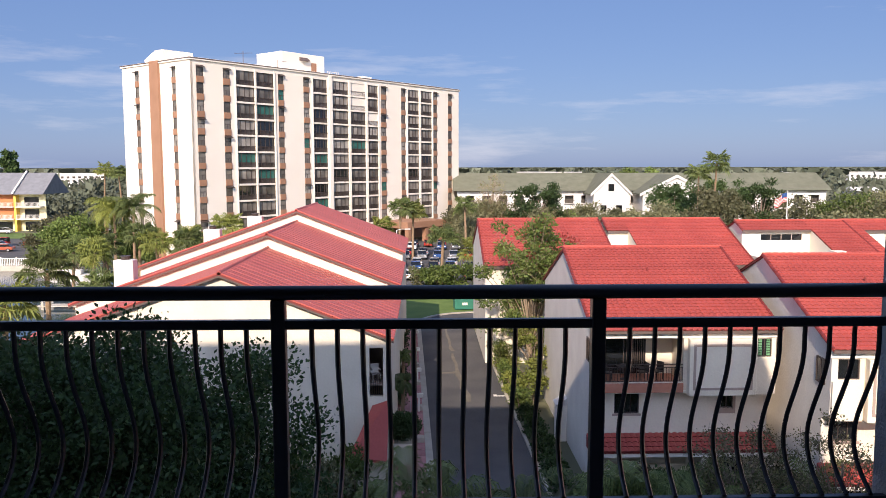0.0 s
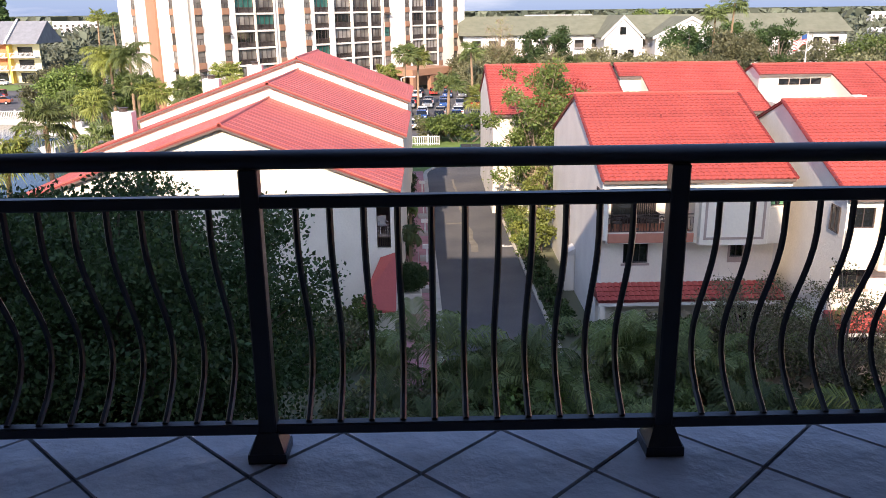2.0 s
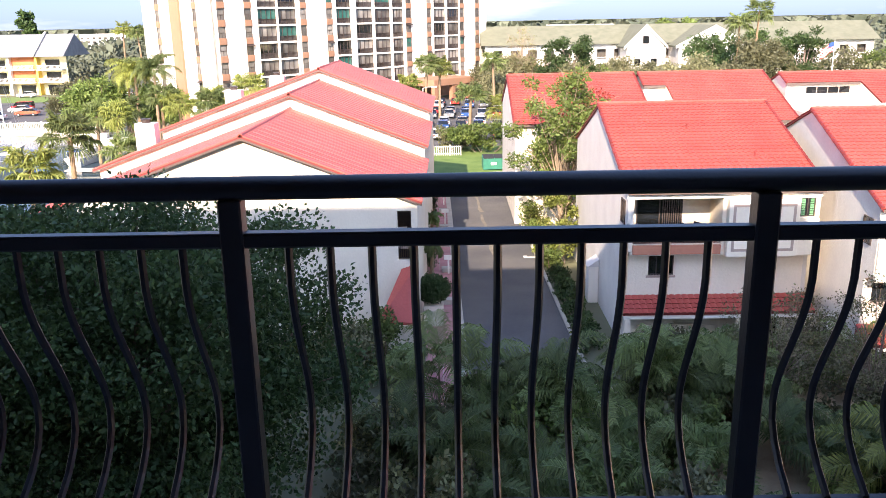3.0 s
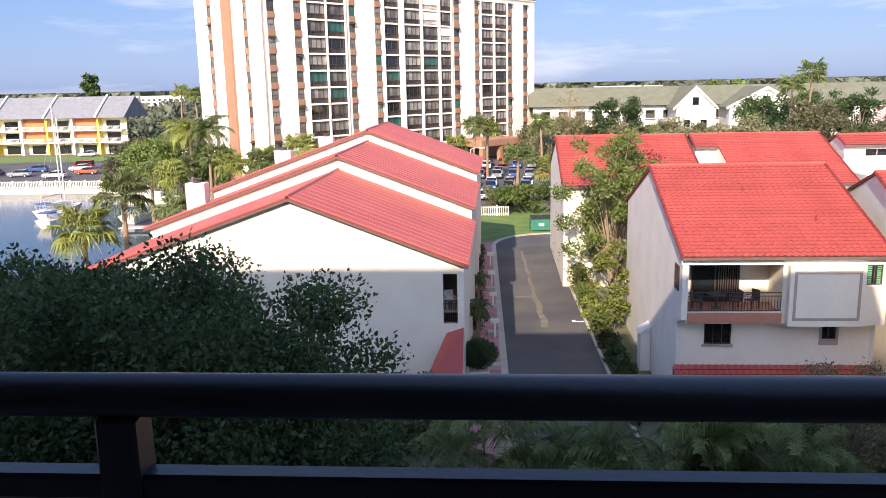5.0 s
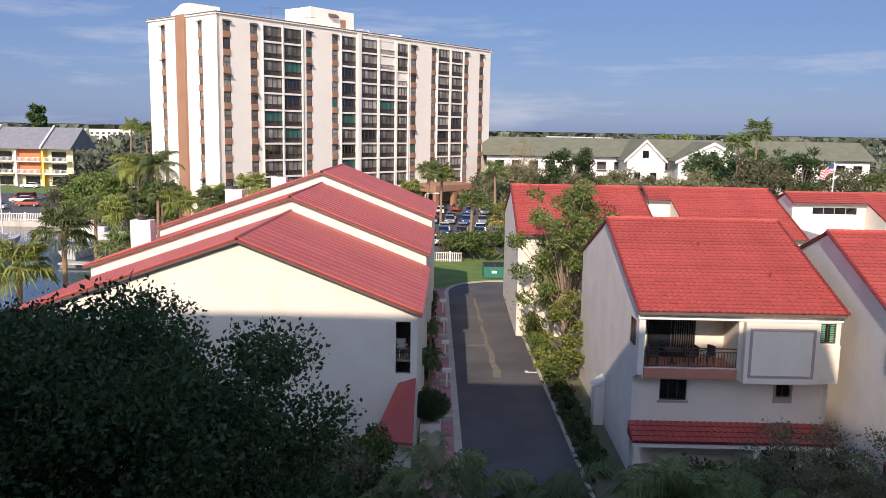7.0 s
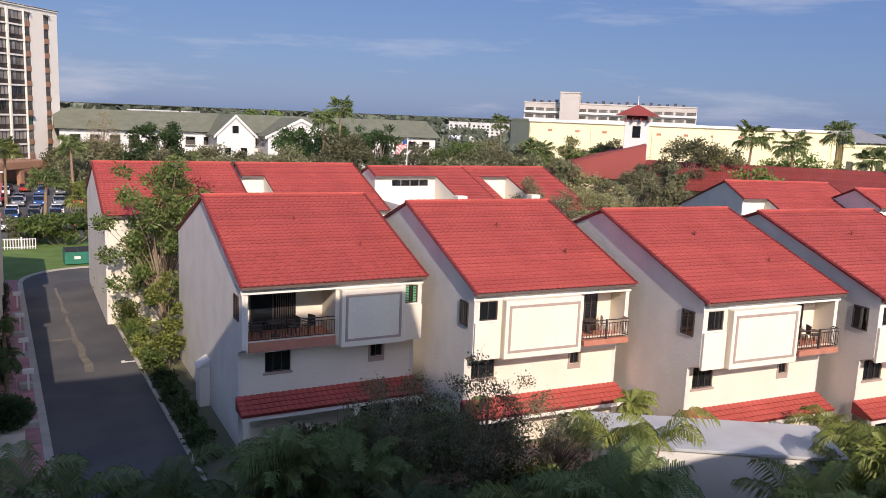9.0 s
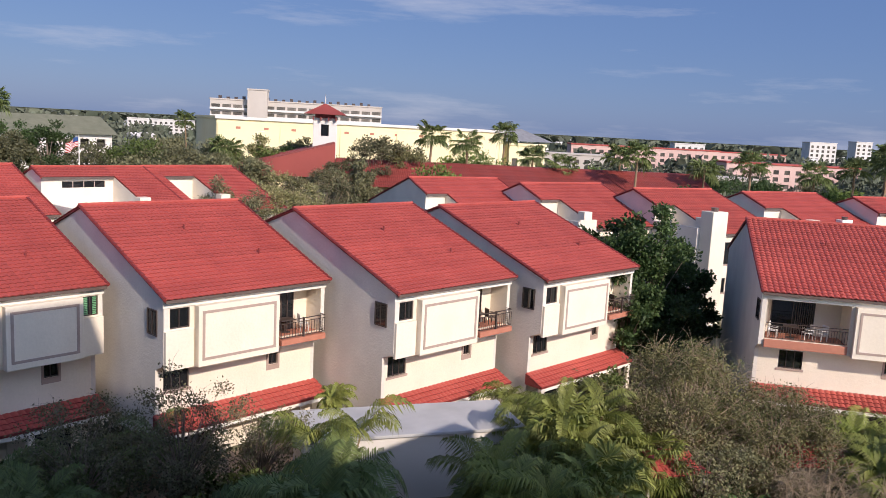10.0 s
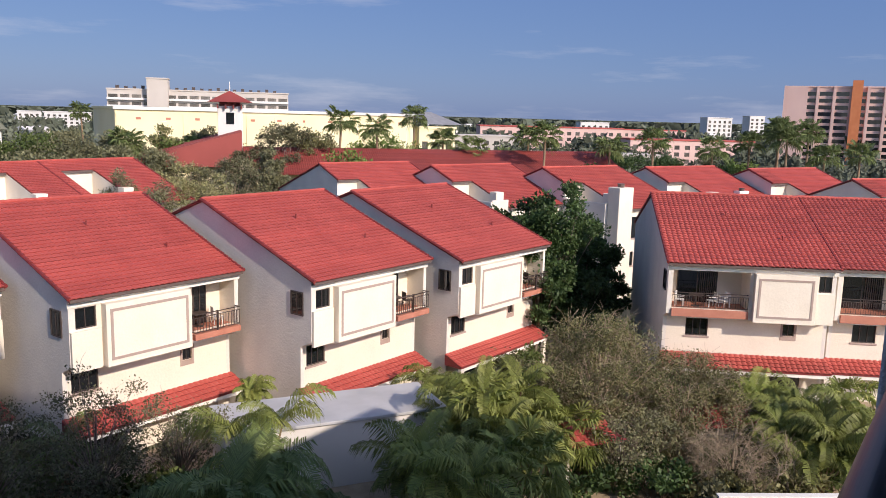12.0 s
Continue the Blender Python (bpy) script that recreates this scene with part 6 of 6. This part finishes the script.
# ---- boats, fences, posts ----
def boat(x, y, rot, mast, label):
    T = thing("boat", label, "boat", pose(x, y, 0.0, 0, 0, rot), "moored boats")
    bm = bmesh.new()
    deck = [(-4, -1.1), (2, -1.25), (4.8, 0), (2, 1.25), (-4, 1.1)]
    lo = [bm.verts.new((a * 0.85, b * 0.7, 0.02)) for a, b in deck]
    hi = [bm.verts.new((a, b, 1.1)) for a, b in deck]
    bm.faces.new(lo)
    bm.faces.new(hi)
    for i in range(5):
        bm.faces.new((lo[i], lo[(i + 1) % 5], hi[(i + 1) % 5], hi[i]))
    part("hull", bm, FARWHITE, T, "white hull")
    part("cabin", boxes((-2, 1.4, -0.75, 0.75, 1.1, 1.8), bev=0.12), FARWHITE, T)
    part("canvas", boxes((-3.6, -2.1, -0.9, 0.9, 1.9, 2.05), bev=0.05), PAINTS[4][0], T, "blue canvas cover")
    for px in (-3.5, -2.2):
        part("canvas_pole", boxes((px, px + 0.05, -0.85, -0.8, 1.1, 1.9), (px, px + 0.05, 0.8, 0.85, 1.1, 1.9)), CHROME, T)
    if mast:
        part("mast", tube(bmesh.new(), [(0.6, 0, 1.8), (0.6, 0, mast)], 0.09, 8), FARWHITE, T)
        part("boom", tube(bmesh.new(), [(0.6, 0, 2.9), (-3.2, 0, 2.9)], 0.09, 8), FARWHITE, T)
        part("stay", tube(bmesh.new(), [(0.6, 0, mast - 0.1), (4.6, 0, 1.1)], 0.02, 4), CHROME, T)
        part("stay", tube(bmesh.new(), [(0.6, 0, mast - 0.1), (-3.9, 0, 1.1)], 0.02, 4), CHROME, T)
    return T


for bx, by, br, bmst in ((-56, 98, 80, 13.5), (-47, 101, 85, 0), (-61, 106, 80, 15.0), (-52, 116, 5, 0)):
    boat(bx, by, br, bmst, "white moored sailing boat with bare mast" if bmst else "white moored motor boat with canvas cover")


def picket_fence(x0, x1, y, label):
    T = thing("picket_fence", label, "fence", pose(x0, y, 0))
    L = x1 - x0
    base = 0.9 if y > 120 and x0 < -20 else 0
    part("rail", boxes((0, L, -0.03, 0.03, base + 1.1, base + 1.2), (0, L, -0.03, 0.03, base + 0.2, base + 0.3)), FARWHITE, T)
    me = mesh_of("picket", boxes((-0.05, 0.05, -0.02, 0.02, base, base + 1.25)), FARWHITE)
    pm = mesh_of("fence_post", boxes((-0.09, 0.09, -0.09, 0.09, base, base + 1.4)), FARWHITE)
    n = int(L / 0.28)
    for k in range(n + 1):
        o = new("picket" if k % 9 else "fence_post", me if k % 9 else pm)
        o.parent = T
        o.matrix_basis = Matrix.Translation((k * L / n, 0.035, 0))


picket_fence(-112, -52, 128.8, "white picket fence along the seawall")
picket_fence(-5.5, 1.0, 101.5, "white picket fence behind the lawn")


def dumpster():
    T = thing("dumpster", "green steel dumpster with dark lids on the kerb", "dumpster", pose(3.4, 91.0, 0.03, 0, 0, 4))
    part("body", prism(bmesh.new(), [(-0.9, 0.1), (0.8, 0.1), (1.0, 1.2), (0.8, 1.55), (-0.9, 1.35)], 0, 2.6), GREENBIN, T)
    for k in (0, 1):
        part("lid", prism(bmesh.new(), [(-0.92, 1.36), (0.82, 1.56), (0.82, 1.63), (-0.92, 1.43)], 0.05 + k * 1.28, 1.27 + k * 1.28), CAR_TYRE, T)
    part("notice", boxes((0.9, 1.5, -0.93, -0.902, 0.6, 0.9)), WHITE, T)


dumpster()


def flag():
    T = thing("flagpole", "white flagpole with a red, white and blue striped flag", "flag", pose(53.6, 115, 0))
    part("pole", tube(bmesh.new(), [(0, 0, 0), (0, 0, 13.3)], [0.12, 0.06], 8), FARWHITE, T)
    red, blue = PAINTS[3][0], PAINTS[4][0]
    for k in range(13):
        z = 12.9 - k * 0.105
        bm = bmesh.new()
        rows = []
        for i in range(11):
            f = i / 10
            xx, yy, dz = -0.1 - 1.75 * f, 0.18 * math.sin(f * 7), -0.9 * f + 0.12 * math.sin(f * 6)
            rows.append([bm.verts.new((xx, yy + e, z + dz - q)) for q, e in ((0, 0), (0.105, 0), (0.105, 0.01), (0, 0.01))])
        for a, b in zip(rows, rows[1:]):
            for q in range(4):
                bm.faces.new((a[q], a[(q + 1) % 4], b[(q + 1) % 4], b[q]))
        part("stripe", bm, FARWHITE if k % 2 else red, T)
    bm = bmesh.new()
    prev = None
    for i in range(5):
        f = i / 10
        xx, yy, dz = -0.1 - 1.75 * f, 0.18 * math.sin(f * 7), -0.9 * f + 0.12 * math.sin(f * 6)
        cur = [bm.verts.new((xx, yy + e, 12.9 + dz - q)) for q, e in ((0, -0.02), (0.62, -0.02), (0.62, 0.03), (0, 0.03))]
        if prev:
            for q in range(4):
                bm.faces.new((prev[q], prev[(q + 1) % 4], cur[(q + 1) % 4], cur[q]))
        prev = cur
    part("canton", bm, blue, T)


flag()


def lamp_post(x, y, h, label):
    T = thing("street_lamp", label, "street lamp", pose(x, y, 0), "street lamps")
    part("pole", tube(bmesh.new(), [(0, 0, 0), (0, 0, h)], [0.09, 0.06], 8), FARWHITE, T)
    part("arm", tube(bmesh.new(), [(0, 0, h), (0.5, 0, h + 0.15), (1.3, 0, h + 0.15)], 0.04, 6), FARWHITE, T)
    part("head", boxes((1.0, 1.7, -0.15, 0.15, h + 0.08, h + 0.22), bev=0.03), FARWHITE, T)


lamp_post(-3.5, 96, 9.0, "white lamp post beside the parking lot")
for q in (0.12, 0.3, 0.48, 0.75, 0.93):
    lamp_post(98 + 60.4 * q - 3, 148 - 31 * q - 5, 14.0, "tall lamp post before the yellow hall")


def patio_chair(m, label, material):
    T = thing("patio_chair", label, "chair", m, "balcony chairs")
    part("seat", boxes((-0.25, 0.25, -0.25, 0.25, 0.40, 0.45), bev=0.015), material, T)
    part("backrest", boxes((-0.25, 0.25, 0.22, 0.27, 0.45, 0.92), bev=0.015), material, T)
    for lx in (-0.22, 0.22):
        for ly in (-0.22, 0.22):
            part("leg", boxes((lx - 0.02, lx + 0.02, ly - 0.02, ly + 0.02, 0, 0.40)), material, T)
        part("armrest", boxes((lx - 0.03, lx + 0.03, -0.25, 0.22, 0.62, 0.66)), material, T)
    return T


def patio_table(m):
    T = thing("patio_table", "small round dark patio table on a balcony", "table", m, "balcony tables")
    part("tabletop", tube(bmesh.new(), [(0, 0, 0.70), (0, 0, 0.73)], 0.45, 18), BRONZE, T)
    part("stem", tube(bmesh.new(), [(0, 0, 0.03), (0, 0, 0.70)], 0.04, 8), BRONZE, T)
    part("foot", tube(bmesh.new(), [(0, 0, 0), (0, 0, 0.03)], 0.25, 12), BRONZE, T)


def furnish(x, y, rot, W, flip, dark):
    base = pose(x, y, 5.6, 0, 0, rot)
    X = (lambda a: W - a) if flip else (lambda a: a)
    for a, v, r in ((1.0, 1.0, 70), (2.9, 1.1, -80), (3.7, 1.2, -60)):
        patio_chair(base @ pose(X(a), v, 0, 0, 0, r), "dark metal patio chair on a balcony" if dark else "white plastic patio chair on a balcony", BRONZE if dark else FARWHITE)
    patio_table(base @ pose(X(2.0), 1.2, 0))


furnish(8.53, 36.95, 0, 9.75, False, True)
furnish(18.62, 32.4, -2.6, 9.5, True, False)
furnish(28.3, 27.1, -3.4, 9.35, True, True)
furnish(38.15, 24.75, -4.2, 9.75, True, True)
furnish(46.45, 15.5, -62.0, 9.95, False, False)
patio_chair(pose(-2.75, 40.45, 5.0, 0, 0, 20), "white plastic patio chair behind a balcony opening", FARWHITE)


def planter(x, y):
    T = thing("planter", "cream block planter with a clipped round shrub", "planter", pose(x, y, 0.1))
    part("box", boxes((-0.55, 0.55, -0.6, 0.6, 0, 1.2), bev=0.03), STUCCO, T)
    rng = np.random.default_rng(44)
    v, f = leaf_cloud([(0, 0, 2.05)], [1.05], 6500, 0.075, rng)
    part("shrub", fast_mesh("shrub", v, f, LEAF_DARK), LEAF_DARK, T)


planter(-1.25, 41.2)


def utility_box(x, y):
    T = thing("utility_hood", "white boxed service hood on a side wall", "hood", pose(x, y, 0))
    part("case", boxes((-0.3, 0.3, -0.5, 0.5, 0, 2.3), bev=0.02), WHITE, T)
    part("hood", prism(bmesh.new(), [(-0.4, 2.3), (0.3, 2.75), (0.3, 2.3)], -0.6, 0.6, "y"), FARWHITE, T)


utility_box(8.33, 45.0)

def mailbox(x, y):
    T = thing("mailbox", "white mailbox on a short post beside the kerb", "mailbox", pose(x, y, 0.1), "mailboxes")
    part("post", boxes((-0.06, 0.06, -0.06, 0.06, 0, 1.0)), WHITE, T)
    part("box", boxes((-0.3, 0.3, -0.12, 0.12, 1.0, 1.3), bev=0.03), WHITE, T)


for my in (50.5, 57.5, 64.5, 72.0):
    mailbox(0.75 - my * 0.0236, my)

# ---- balcony floor tiles, laid on the diagonal ----
floor_ob = bpy.data.objects["floor"]
TS = 0.4066
bm = bmesh.new()
vv = box(bm, 0.006, TS - 0.006, 0.006, TS - 0.006, -0.012, 0.0)
for q in vv[4:]:
    q.co.x += 0.002 if q.co.x < TS / 2 else -0.002
    q.co.y += 0.002 if q.co.y < TS / 2 else -0.002
tile_me = mesh_of("floor_tile", bm, SLATE)
dd = TS * math.sqrt(2)
half_me = mesh_of("cut_floor_tile", prism(bmesh.new(), [(0, 0.012), (dd / 2 - 0.012, dd / 2 - 0.002), (-dd / 2 + 0.012, dd / 2 - 0.002)], -0.012, 0.0, "z"), SLATE)
for i in range(-12, 5):
    for j in range(-14, 2):
        cx = -0.075 + i * dd + (dd / 2 if j % 2 == 0 else 0)
        cy = -0.14 + j * dd / 2
        if not -6.45 < cx < 2.12:
            continue
        o = new("floor_tile", tile_me if j < 1 else half_me)
        o.parent = floor_ob
        o.matrix_basis = pose(cx, cy - dd / 2, FZ + random.uniform(-0.001, 0.001), 0, 0, 45 if j < 1 else 0)

# ---- footpath pavers ----
pav = mesh_of("paver", boxes((0.01, 0.86, 0.01, 0.89, 0.1, 0.116), bev=0.006), PAVER)
for k in range(66):
    for c in (0, 1):
        o = new("paver", pav)
        o.parent = walkway
        o.matrix_basis = Matrix.Translation((-1.58 + c * 0.88, 24 + k * 0.9, 0))
